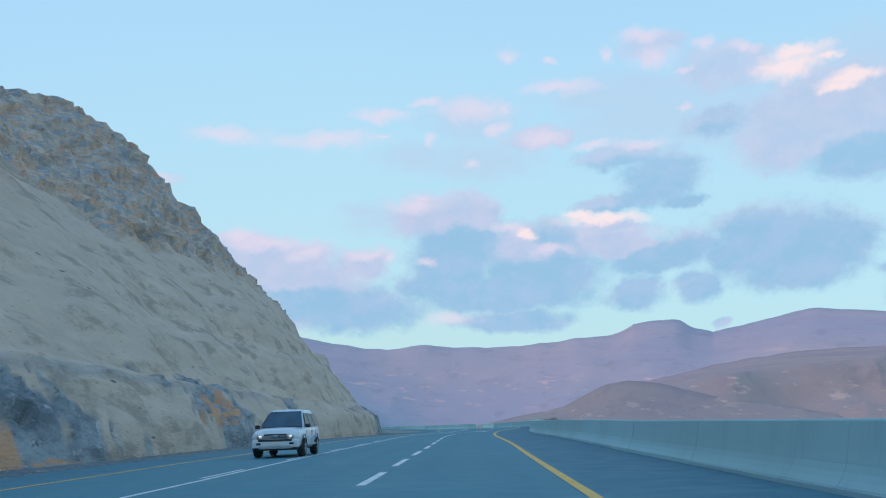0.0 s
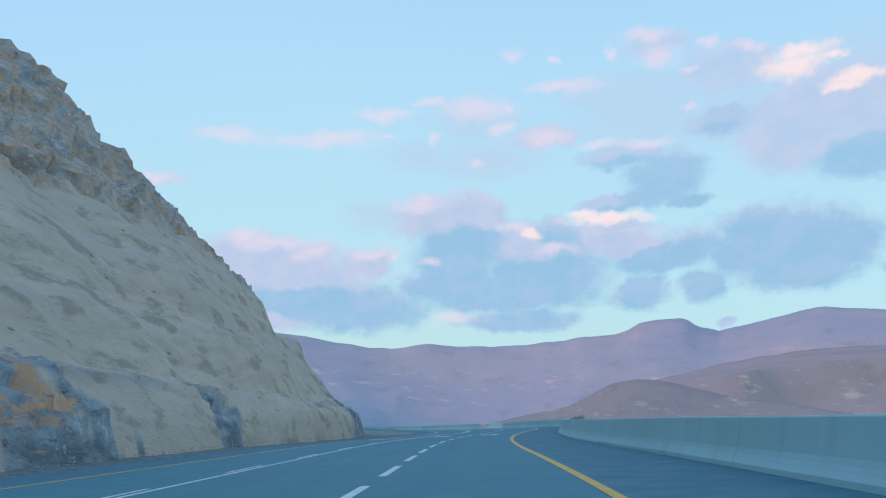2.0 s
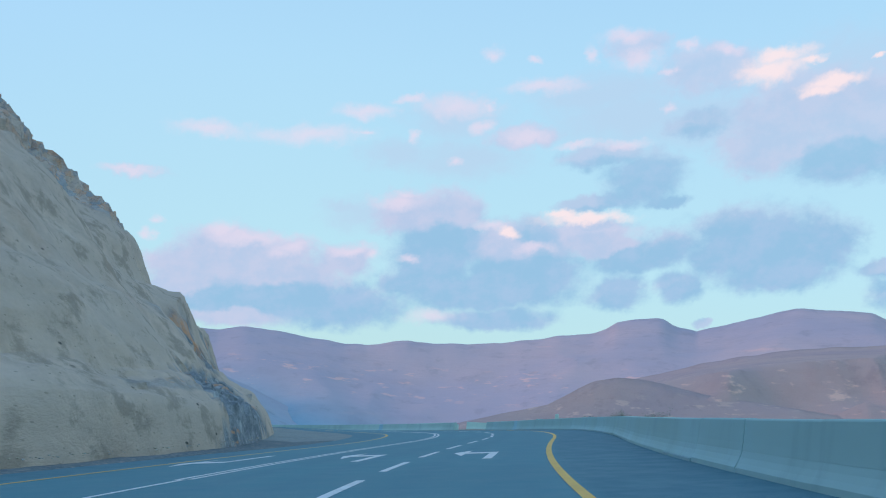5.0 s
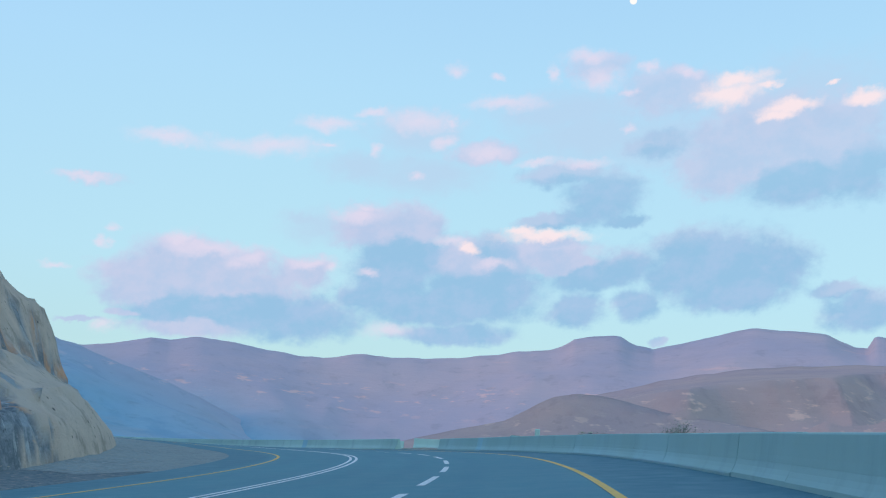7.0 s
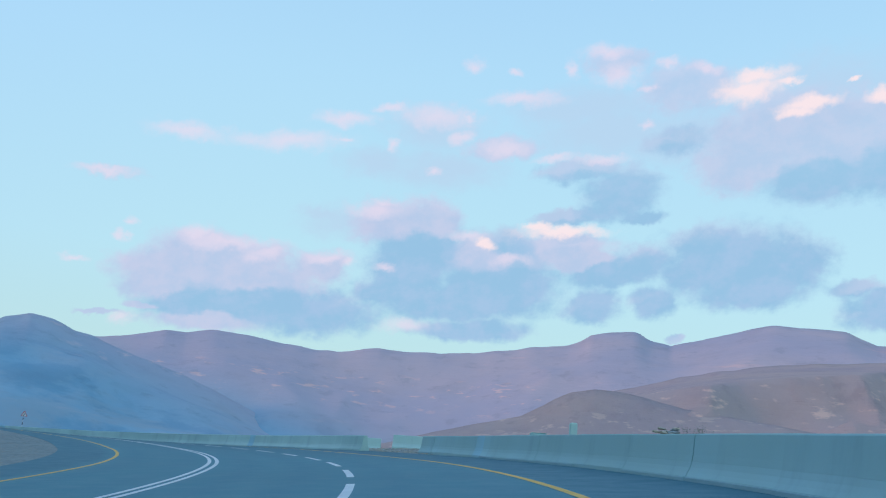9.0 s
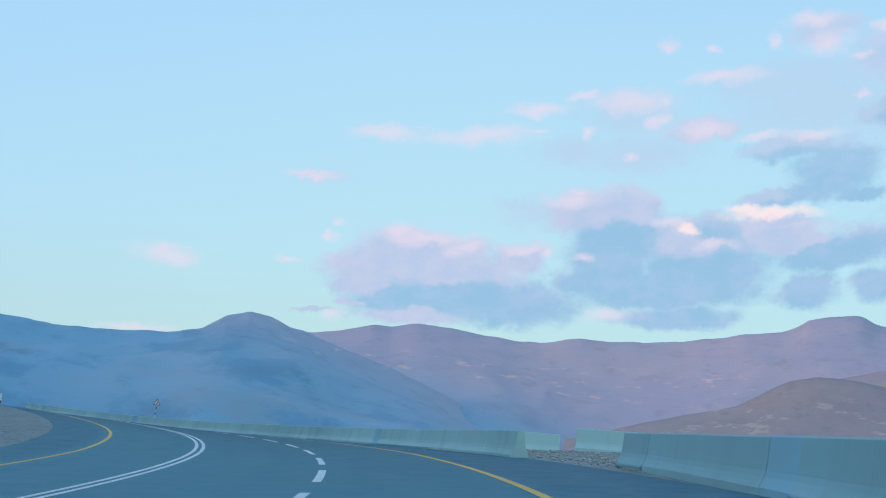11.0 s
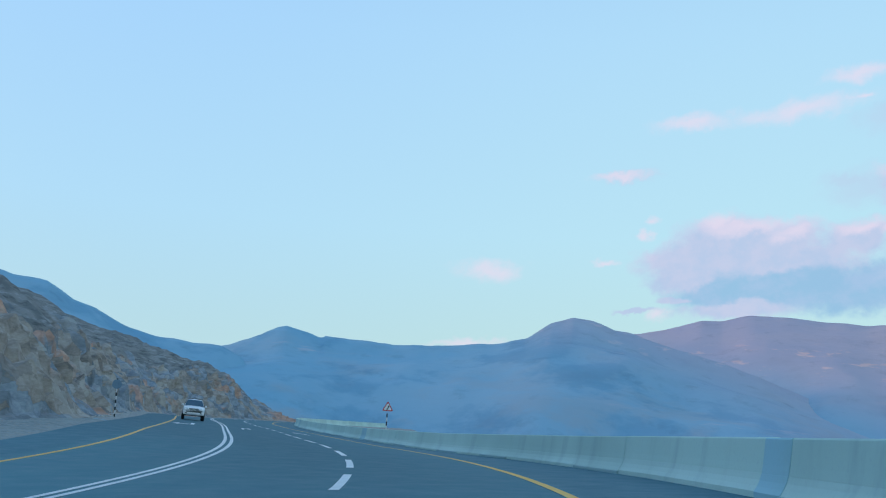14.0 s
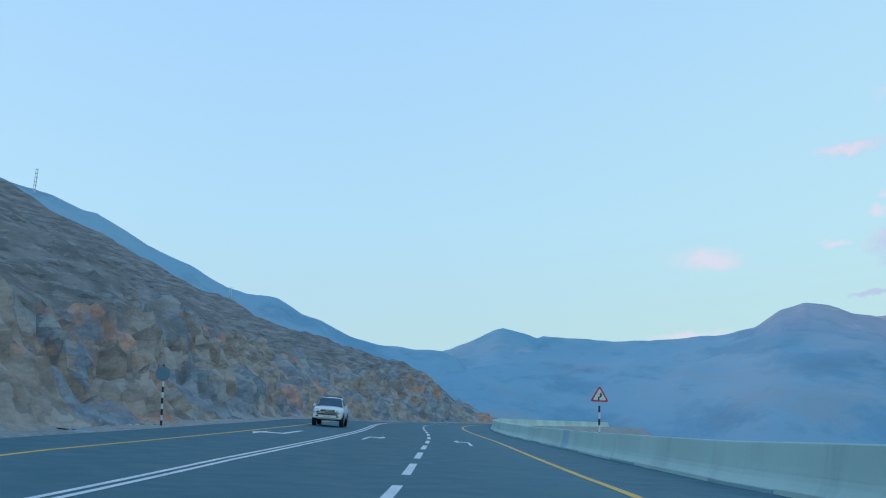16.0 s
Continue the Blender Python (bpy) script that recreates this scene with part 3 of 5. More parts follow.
FAR = range_material("far_range_hazy_rock", (0.50, 0.435, 0.50), (0.61, 0.475, 0.495), (1.0, 0.60, 0.50), west=WEST_HAZE, reach=(1.0, 18.0), fall=0.045)
BLUE = range_material("north_range_hazy_rock", (0.47, 0.435, 0.505), (0.56, 0.47, 0.50), (0.98, 0.62, 0.55), west=WEST_HAZE, reach=(5.0, 25.0), fall=0.045)
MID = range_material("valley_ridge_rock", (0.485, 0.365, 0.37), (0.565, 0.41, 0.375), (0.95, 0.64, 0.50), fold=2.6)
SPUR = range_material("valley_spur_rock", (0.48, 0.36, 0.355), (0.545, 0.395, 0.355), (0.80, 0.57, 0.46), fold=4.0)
VALLEY = range_material("valley_floor_rock", (0.22, 0.21, 0.24), (0.27, 0.24, 0.25), (0.30, 0.26, 0.25))


# ---- helpers for things ----
def part(name, data, material, parent, label=""):
    """A bmesh or a ready mesh as one object under its parent."""
    if isinstance(data, bmesh.types.BMesh):
        me = bpy.data.meshes.new(name)
        data.to_mesh(me)
        data.free()
    else:
        me = data
    if material and not me.materials:
        me.materials.append(material)
    ob = new(name, me)
    ob.parent = parent
    if label:
        tagged(ob, label)
    return ob


def thing(name, m, label, category, group=""):
    ob = new(name)
    ob.matrix_world = m
    ob.empty_display_size = 0.2
    return tagged(ob, label, category, group)


def box(bm, size, centre=(0, 0, 0), bevel=0.0, taper=1.0):
    r = bmesh.ops.create_cube(bm, size=1.0)
    for v in r["verts"]:
        k = taper if v.co.z > 0 else 1.0
        v.co = Vector((v.co.x * size[0] * k + centre[0], v.co.y * size[1] * k + centre[1], v.co.z * size[2] + centre[2]))
    if bevel:
        edges = list({e for v in r["verts"] for e in v.link_edges})
        bmesh.ops.bevel(bm, geom=edges, offset=bevel, segments=2, affect="EDGES", profile=0.6)
    return bm


def tube(bm, r0, r1, z0, z1, sides=14, centre=(0, 0)):
    r = bmesh.ops.create_cone(bm, cap_ends=True, segments=sides, radius1=r0, radius2=r1, depth=z1 - z0)
    for v in r["verts"]:
        v.co += Vector((centre[0], centre[1], (z0 + z1) / 2))
    return bm


def add_flow(me, values):
    """Rock coordinates: along the road stretched, across and up at true size."""
    a = me.attributes.new("flow", "FLOAT_VECTOR", "POINT")
    a.data.foreach_set("vector", np.asarray(values, np.float32).ravel())


def add_mask(me, name, values):
    a = me.attributes.new(name, "FLOAT", "POINT")
    a.data.foreach_set("value", np.asarray(values, np.float32))


# ---- ground sheet, valley and ranges ----
def ground_sheet():
    rings = np.concatenate([np.arange(0, 120, 6.0), np.geomspace(120, 4900, 60)])
    turns = np.linspace(0, 2 * np.pi, 181)[:-1]
    cx, cy = 0.0, 130.0
    xs = (cx + np.outer(rings, -np.sin(turns))).ravel()
    ys = (cy + np.outer(rings, np.cos(turns))).ravel()
    d2 = (xs[:, None] - LINE[None, ::3, 0]) ** 2 + (ys[:, None] - LINE[None, ::3, 1]) ** 2
    j = d2.argmin(1) * 3
    off = (xs - LINE[j, 0]) * SIDE[j, 0] + (ys - LINE[j, 1]) * SIDE[j, 1]
    gap = np.sqrt(d2.min(1))
    road_z = LINE[j, 2]
    right = off > 0
    z = road_z - 2.6
    z = np.where(right & (gap > 14), road_z - 2.6 - (gap - 14) * 0.62, z)
    z = np.where(~right & (gap > 60), road_z - 2.6 - (gap - 60) * 0.35, z)
    relief = fbm(np.stack([xs * 0.004, ys * 0.004, 0 * xs], 1), 5, 3) * np.clip((gap - 30) * 0.08, 0, 30)
    z = np.maximum(z, -270.0) + relief
    faces = []
    n = len(turns)
    for i in range(len(rings) - 1):
        for k in range(n):
            faces.append((i * n + k, i * n + (k + 1) % n, (i + 1) * n + (k + 1) % n, (i + 1) * n + k))
    ob = new("ground", mesh_from("ground", np.stack([xs, ys, z], 1), faces, VALLEY, smooth=True))
    return tagged(ob, "stony grey-brown valley ground falling away below the road", "ground", kind="structure")


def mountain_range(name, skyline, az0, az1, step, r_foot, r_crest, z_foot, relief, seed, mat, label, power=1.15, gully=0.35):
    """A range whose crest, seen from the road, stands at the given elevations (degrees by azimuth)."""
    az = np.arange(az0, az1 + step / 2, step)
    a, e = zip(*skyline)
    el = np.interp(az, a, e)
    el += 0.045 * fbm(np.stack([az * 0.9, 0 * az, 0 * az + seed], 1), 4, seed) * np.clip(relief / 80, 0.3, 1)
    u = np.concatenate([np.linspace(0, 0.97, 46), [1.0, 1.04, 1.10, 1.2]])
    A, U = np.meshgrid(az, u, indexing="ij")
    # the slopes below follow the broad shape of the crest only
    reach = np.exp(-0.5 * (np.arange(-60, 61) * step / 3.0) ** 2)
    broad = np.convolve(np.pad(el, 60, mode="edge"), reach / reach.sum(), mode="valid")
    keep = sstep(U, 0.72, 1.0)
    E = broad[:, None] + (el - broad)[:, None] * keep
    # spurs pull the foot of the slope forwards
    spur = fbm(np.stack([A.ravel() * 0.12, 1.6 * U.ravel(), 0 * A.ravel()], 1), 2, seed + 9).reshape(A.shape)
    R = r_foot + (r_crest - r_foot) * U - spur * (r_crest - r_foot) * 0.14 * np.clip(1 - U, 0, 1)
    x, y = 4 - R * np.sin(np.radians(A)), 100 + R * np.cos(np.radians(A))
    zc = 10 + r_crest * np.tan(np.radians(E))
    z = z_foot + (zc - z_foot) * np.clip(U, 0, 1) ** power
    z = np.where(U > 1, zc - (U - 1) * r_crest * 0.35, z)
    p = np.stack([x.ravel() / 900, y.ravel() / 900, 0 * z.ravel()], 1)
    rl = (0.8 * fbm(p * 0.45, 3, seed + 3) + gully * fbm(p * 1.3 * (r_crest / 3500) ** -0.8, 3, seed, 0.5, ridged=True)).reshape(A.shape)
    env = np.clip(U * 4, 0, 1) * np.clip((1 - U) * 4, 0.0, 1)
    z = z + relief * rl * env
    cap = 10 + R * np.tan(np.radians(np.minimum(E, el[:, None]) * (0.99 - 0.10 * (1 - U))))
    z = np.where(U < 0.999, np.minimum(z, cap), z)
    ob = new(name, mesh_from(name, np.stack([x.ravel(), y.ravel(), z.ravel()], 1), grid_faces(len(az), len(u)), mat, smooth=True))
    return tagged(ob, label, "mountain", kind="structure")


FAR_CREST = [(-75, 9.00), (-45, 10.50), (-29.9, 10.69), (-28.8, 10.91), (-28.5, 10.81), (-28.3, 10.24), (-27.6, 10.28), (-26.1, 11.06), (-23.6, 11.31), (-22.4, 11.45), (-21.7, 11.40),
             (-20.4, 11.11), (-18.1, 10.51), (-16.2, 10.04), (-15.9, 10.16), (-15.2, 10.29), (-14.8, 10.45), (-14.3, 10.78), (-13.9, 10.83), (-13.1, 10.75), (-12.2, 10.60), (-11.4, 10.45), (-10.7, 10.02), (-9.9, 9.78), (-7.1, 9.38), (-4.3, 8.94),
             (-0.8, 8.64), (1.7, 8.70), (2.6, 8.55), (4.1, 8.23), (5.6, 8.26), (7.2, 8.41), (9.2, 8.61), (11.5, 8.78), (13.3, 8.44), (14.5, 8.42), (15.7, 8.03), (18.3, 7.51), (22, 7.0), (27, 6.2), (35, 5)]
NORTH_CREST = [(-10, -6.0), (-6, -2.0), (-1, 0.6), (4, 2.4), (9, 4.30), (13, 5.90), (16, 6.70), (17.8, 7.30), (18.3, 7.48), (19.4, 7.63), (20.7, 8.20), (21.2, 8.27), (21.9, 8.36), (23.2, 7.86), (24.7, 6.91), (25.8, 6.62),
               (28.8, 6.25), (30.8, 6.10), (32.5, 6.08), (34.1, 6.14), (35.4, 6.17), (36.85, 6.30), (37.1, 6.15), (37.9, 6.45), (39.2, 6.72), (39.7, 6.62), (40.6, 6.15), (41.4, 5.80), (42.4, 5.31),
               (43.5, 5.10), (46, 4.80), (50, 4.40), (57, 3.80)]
# past azimuth 70 the crest is unseen, raised to keep the low sun off
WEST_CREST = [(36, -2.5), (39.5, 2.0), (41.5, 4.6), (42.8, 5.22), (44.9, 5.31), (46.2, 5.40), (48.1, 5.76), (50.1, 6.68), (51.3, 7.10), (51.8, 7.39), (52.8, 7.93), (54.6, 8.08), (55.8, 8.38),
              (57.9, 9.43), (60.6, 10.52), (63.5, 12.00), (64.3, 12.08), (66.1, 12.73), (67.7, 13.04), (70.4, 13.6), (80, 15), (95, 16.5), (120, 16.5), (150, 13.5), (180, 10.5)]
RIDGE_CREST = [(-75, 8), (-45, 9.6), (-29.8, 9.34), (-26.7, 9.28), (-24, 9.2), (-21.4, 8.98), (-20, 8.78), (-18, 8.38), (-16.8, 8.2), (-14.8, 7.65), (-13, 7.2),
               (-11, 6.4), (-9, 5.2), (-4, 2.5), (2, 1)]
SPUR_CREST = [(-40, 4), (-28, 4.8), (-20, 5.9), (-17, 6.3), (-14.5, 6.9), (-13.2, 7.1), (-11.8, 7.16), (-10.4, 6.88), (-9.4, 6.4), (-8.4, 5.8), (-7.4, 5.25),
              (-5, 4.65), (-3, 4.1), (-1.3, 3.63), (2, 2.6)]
ground_sheet()
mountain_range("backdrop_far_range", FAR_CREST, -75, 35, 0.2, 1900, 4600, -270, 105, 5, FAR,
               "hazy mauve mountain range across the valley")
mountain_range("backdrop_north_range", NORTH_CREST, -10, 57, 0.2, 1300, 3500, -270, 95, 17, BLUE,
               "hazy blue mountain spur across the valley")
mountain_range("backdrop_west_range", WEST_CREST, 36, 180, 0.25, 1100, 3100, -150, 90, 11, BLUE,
               "hazy blue mountain ridge rising beyond the hill, its unseen end blocking the sun")
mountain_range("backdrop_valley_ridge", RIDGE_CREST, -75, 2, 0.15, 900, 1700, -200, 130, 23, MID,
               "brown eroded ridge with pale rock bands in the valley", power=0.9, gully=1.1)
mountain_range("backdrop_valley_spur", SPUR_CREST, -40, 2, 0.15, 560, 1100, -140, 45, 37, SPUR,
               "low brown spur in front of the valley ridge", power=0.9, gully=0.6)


# ---- road ----
S_END = 415.0
road_me = ribbon("road", -60, S_END, -10.3, 7.0, 0.0, ASPHALT, 1.0, 34)
cols = 35
nn = np.tile(np.linspace(-10.3, 7.0, cols), len(road_me.vertices) // cols)
tracks = sum(np.exp(-((nn - c) / 0.28) ** 2) for lane in (1.85, -1.9, -5.75) for c in (lane - 0.85, lane + 0.85))
add_mask(road_me, "wear", np.clip(tracks, 0, 1))
# darker from about station 150 on, strongest towards the left
add_mask(road_me, "far_dark", sstep(np.repeat(np.linspace(-60, S_END, len(nn) // cols), cols) + 4 * nn, 150, 215) * (0.45 + 0.55 * (1 - sstep(nn, -2, 7))))
add_mask(road_me, "shoulder", np.where((nn > 3.7) | (nn < -7.9), 1.0, 0.0))
road = tagged(new("road", road_me), "smooth blue-grey asphalt mountain road with painted lines", "road", kind="structure")


def road_line(name, s0, s1, n, w, mat, label=""):
    part(name, ribbon(name, s0, s1, n - w / 2, n + w / 2, 0.006, mat, 1.0), None, road, label)


road_line("edge_line", -60, S_END, 3.62, 0.17, YELLOW, "yellow painted edge line")
road_line("edge_line", -60, S_END, -7.59, 0.15, YELLOW, "yellow painted edge line")
road_line("centre_line", -60, 86, -3.84, 0.13, WHITE, "solid white centre line")
road_line("centre_line", 86, S_END, -3.71, 0.13, WHITE, "solid white centre line")
road_line("centre_line", 86, S_END, -3.97, 0.13, WHITE, "solid white centre line")
for k in range(-8, 47):
    c = 4.87 + 7.03 * k
    road_line("lane_dash", c - 2.15, c + 2.15, 0.0, 0.17, WHITE)
for k in range(-4, 7):
    c = 23.0 + 9.3 * k
    road_line("centre_dash", c - 1.9, c + 1.9, -4.09, 0.12, WHITE)


def bend_arrow(s, n, towards, flip=1, back=4.2, wide=1.0):
    """A lane arrow: a shaft along the lane that bends sideways into a broad head."""
    shaft = [(-back, -0.24), (0.55, -0.24), (0.55, 0.0), (-back, 0.0)]
    arm = [(-0.45, 0.0), (0.55, 0.0), (0.55, 0.72), (-0.45, 0.72)]
    head = [(-2.0, 0.72), (2.3, 0.72), (0.3, 1.14)]
    v, f = [], []
    for poly in (shaft, arm, head):
        f.append(tuple(range(len(v), len(v) + len(poly))))
        v += [at(s + flip * a, n + towards * wide * b, 0.008) for a, b in poly]
    part("lane_arrow", mesh_from("lane_arrow", v, f, WHITE), None, road, "white painted bend arrow")


bend_arrow(96.3, 1.85, -1)
bend_arrow(96.6, -1.70, -1)
bend_arrow(254.5, 1.80, -1, back=5.0, wide=0.55)
bend_arrow(252.5, -2.55, 1, back=4.0, wide=0.55)
bend_arrow(94.8, -6.0, -1, -1, 4.7)
bend_arrow(249.5, -6.1, -1, -1, 5.0)


# ---- verges ----
def verge(name, s0, s1, offs, mat, label, seed, amp):
    ss = np.arange(s0, s1 + 0.1, 0.8)
    v = []
    for s in ss:
        for n, dz in offs:
            v.append(at(s, n, dz, flat=13))
    v = np.array([tuple(q) for q in v])
    w = np.tile([0 if abs(n) < 11 and dz > -0.1 else 1 for n, dz in offs], len(ss))
    v[:, 2] += amp * w * fbm(v * 0.5, 4, seed)
    # rough fill heaped up in the barrier gap
    along, across = np.repeat(ss, len(offs)), np.tile([n for n, _ in offs], len(ss))
    v[:, 2] += 0.15 * sstep(along, 174, 179) * (1 - sstep(along, 190, 198)) * sstep(across, 8.0, 10.5)
    ob = new(name, mesh_from(name, v, grid_faces(len(ss), len(offs)), mat, smooth=True))
    return tagged(ob, label, "verge", kind="structure")


verge("verge_valley_side", -60, S_END, [(6.9, -0.03)] + [(7.3 + 0.7 * i, -0.06) for i in range(9)] + [(14 + 2 * i, -0.3 - 1.1 * i) for i in range(12)], RUBBLE,
      "stony grey verge behind the barrier", 31, 0.12)
CUT_SIDE = [(-10.2, -0.03), (-10.55, 0.03), (-11.2, 0.05), (-12.2, 0.03)] + [(-13 - i, 0.0) for i in range(8)] + [(-22 - 4 * i, 0.0) for i in range(12)]
verge("verge_cliff_side", -60, 129.0, CUT_SIDE, SHOULDER, "dark stony shoulder between the road and the cliff", 32, 0.05)
verge("verge_hill_side", 129.0, 240.0, CUT_SIDE, GRAVEL, "pale gravel apron beside the road", 32, 0.05)
verge("verge_rock_cut", 240.0, S_END, CUT_SIDE, RUBBLE, "stony grey strip along the rock cut", 32, 0.05)


# ---- the cut cliff ----
def foot_x(y):
    """Where the cliff's foot runs: along the road, then round the nose and away."""
    yy = [-60, 0, 28, 41, 51, 61, 75, 90, 99, 107, 113, 120, 128, 136, 144, 152, 160, 166, 172, 178, 184, 190]
    xx = [-13, -12.2, -11.4, -11.0, -10.7, -10.7, -10.7, -9.8, -8.7, -7.5, -6.9, -6.5, -6.8, -7.4, -8.4, -10.0, -11.8, -13.2, -14.8, -19, -32, -60]
    return np.interp(y, yy, xx)


# heights of the cut above the road: two benches along the face, two steep steps on the nose
RISE_AT = [0, 0.8, 2.4, 4.2, 5.6, 7.4, 9.2, 12.2, 14.4, 20, 30, 45, 70, 130]
RISE = {
    50: (1.6, 3.6, 3.9, 5.4, 7.3, 8.8, 11.9, 13.8, 18.2, 26.4, 36.3, 46.4, 71.2),
    90: (1.9, 3.4, 3.8, 5.5, 7.5, 8.8, 12.3, 14.1, 18.5, 26.2, 34.5, 45.1, 70.4),
    112: (2.4, 3.0, 3.6, 5.8, 8.1, 8.9, 13.0, 15.1, 19.3, 31.4, 40.9, 44.1, 70.2),
    126: (2.0, 2.8, 3.5, 5.2, 7.5, 8.6, 11.8, 15.5, 20.4, 27.1, 40.4, 48.2, 72.2),
    136: (1.6, 2.7, 3.6, 4.8, 6.9, 9.1, 11.2, 13.9, 18.1, 30.0, 41.3, 50.1, 73.9),
    146: (1.5, 3.3, 4.3, 4.8, 7.1, 11.4, 11.5, 16.3, 21.0, 29.9, 40.4, 50.6, 74.8),
    160: (1.7, 3.1, 4.0, 5.9, 10.1, 10.7, 12.9, 16.1, 20.4, 29.4, 40.3, 50.7, 75.2),
}


def rise(y, d):
    rows = np.stack([np.interp(d, RISE_AT, (0,) + RISE[k]) for k in RISE])
    k = np.interp(y, list(RISE), range(len(RISE)))
    i = np.minimum(k.astype(int), len(RISE) - 2)
    j = np.arange(len(d))
    return rows[i, j] + (rows[i + 1, j] - rows[i, j]) * (k - i)


def build_cliff():
    ys = np.concatenate([np.arange(-40, 20, 1.2), np.arange(20, 181, 0.42)])
    ds = np.concatenate([np.arange(0, 6, 0.3), np.arange(6, 24, 0.5), np.arange(24, 50, 0.8), np.arange(50, 130, 2.2)])
    Y, D = np.meshgrid(ys, ds, indexing="ij")
    X = foot_x(Y) - D
    x, y = X.ravel(), Y.ravel()
    ey = np.array([-60, 0, 28, 41, 51, 61, 75, 90, 99, 107, 113, 120, 128, 136, 144, 152, 160, 166, 172, 178, 184, 190])
    ex = foot_x(ey)
    dist = np.full(len(x), 1e9)
    for i in range(len(ey) - 1):
        ux, uy = ex[i + 1] - ex[i], ey[i + 1] - ey[i]
        t = np.clip(((x - ex[i]) * ux + (y - ey[i]) * uy) / (ux * ux + uy * uy), 0, 1)
        dist = np.minimum(dist, np.hypot(x - ex[i] - t * ux, y - ey[i] - t * uy))
    # road height alongside
    edge = LINE[:230] + SIDE[:230] * -11.5
    zr = np.interp(np.minimum(y, 150), edge[:, 1], edge[:, 2]) - 0.35 + 0.30 * sstep(dist, 0, 0.6)
    p = np.stack([x, y, zr + dist], 1)
    lump = fbm(p * 0.09, 4, 41)
    d = np.maximum(dist + 0.9 * lump * sstep(dist, 1, 6), 0)
    knee = 2.2
    h = rise(y, d)
    bench = rise(y, np.full(len(y), knee))
    h = h * sstep(dist, -0.1, 0.25) + 0.0
    # masks: bare rock patches low down, natural rock above
    crest = 18.7 - 1.5 * sstep(y, 128, 150) + 2.2 * fbm(np.stack([y * 0.06, x * 0.06, 0 * y], 1), 3, 47)
    cap = sstep(h, crest - 1.0, crest + 1.0)
    spot = np.zeros(len(x))
    for yc, half, top, lean in ((27, 11, 4.2, -0.8), (57.8, 7.2, 4.0, -1.3), (83.6, 2.4, 3.6, 0.3), (126.5, 10.5, 4.2, 0.4)):
        edge = fbm(np.stack([y * 0.5, h * 0.6, 0 * y + yc], 1), 5, 51, 0.65)
        spot = np.maximum(spot, sstep(1 - np.abs(y - yc - lean * (h - 2)) / half + 0.45 * edge, 0.18, 0.30) * sstep(top - h + 0.7 * edge, 0.0, 0.25))
    nose = sstep(y, 128, 134) * sstep(h, 4.0, 4.6) * (1 - sstep(h, 8.3, 9.5))
    lip = 0.4 * sstep(d, knee - 0.2, knee) * (1 - sstep(d, knee + 0.6, knee + 1.1)) * sstep(fbm(np.stack([y * 0.16, 0 * y, 0 * y], 1), 3, 55), -0.3, 0.2)
    spot = np.maximum(spot, lip)
    rock = np.clip(np.maximum(spot, nose * sstep(fbm(p * 0.3, 3, 57), -0.45, 0.0)), 0, 1) * (1 - cap)
    # relief
    b1, _ = blocks(p * np.array([0.6, 0.34, 0.75]) + 0.4 * lump[:, None], 61)
    b2, e2 = blocks(p * np.array([1.4, 0.75, 1.8]), 67)
    long = p * np.array([1.0, 0.3, 1.0])
    soft = 0.26 * fbm(long * 0.4, 3, 71) + 0.15 * fbm(long * 1.1, 2, 73)
    hard = 0.75 * (b1 - 0.5) + 0.34 * (b2 - 0.5) - 0.25 * e2
    wild = 1.3 * (b1 - 0.5) + 0.95 * (b2 - 0.5) + 0.9 * fbm(p * 0.14, 4, 79)
    push = (soft * (1 - rock) * (1 - cap) + hard * rock + wild * cap) * sstep(dist, 0.05, 1.2)
    z = zr + h + 0.75 * push
    x = x + 0.75 * push * sstep(y, 175, 120)
    me = mesh_from("cliff", np.stack([x, y, z], 1), grid_faces(len(ys), len(ds)), CLIFF, smooth=False)
    soft_rows = np.array((rock + cap < 0.3) & ((d < knee - 0.6) | (d > knee + 3)))[np.array([q[0] for q in grid_faces(len(ys), len(ds))])]
    me.polygons.foreach_set("use_smooth", soft_rows)
    add_mask(me, "rock", rock)
    add_mask(me, "cap", cap)
    streak = fbm(np.stack([y * 0.8, h * 0.5, 0 * y], 1), 3, 77)
    rust = np.maximum(sstep(1 - np.abs(y - 54.0 - 0.9 * (h - 1.5)) / 1.7 + 0.5 * streak, 0.1, 0.5) * (1 - sstep(h, 2.6, 3.4)), sstep(1 - np.abs(y - 59.5) / 1.2 + 0.5 * streak, 0.1, 0.5) * sstep(h, 2.2, 2.8))
    rust = np.maximum(rust, sstep(1 - np.abs(y - 29.5) / 1.5 + 0.5 * streak, 0.2, 0.5) * (1 - sstep(h, 1.0, 1.8)))
    rust = np.maximum(rust, sstep(y, 128, 134) * sstep(h, 4.4, 5.4) * sstep(streak, 0.0, 0.4))
    add_mask(me, "rust", rust * rock)
    add_flow(me, np.stack([x, np.interp(y, [-60, 100, 116, 190], [-20, 33, 42, 97]), z], 1))
    return tagged(new("cliff", me), "cut rock slope with a bench, beige earth below jagged natural rock", "cliff", kind="structure")


build_cliff()


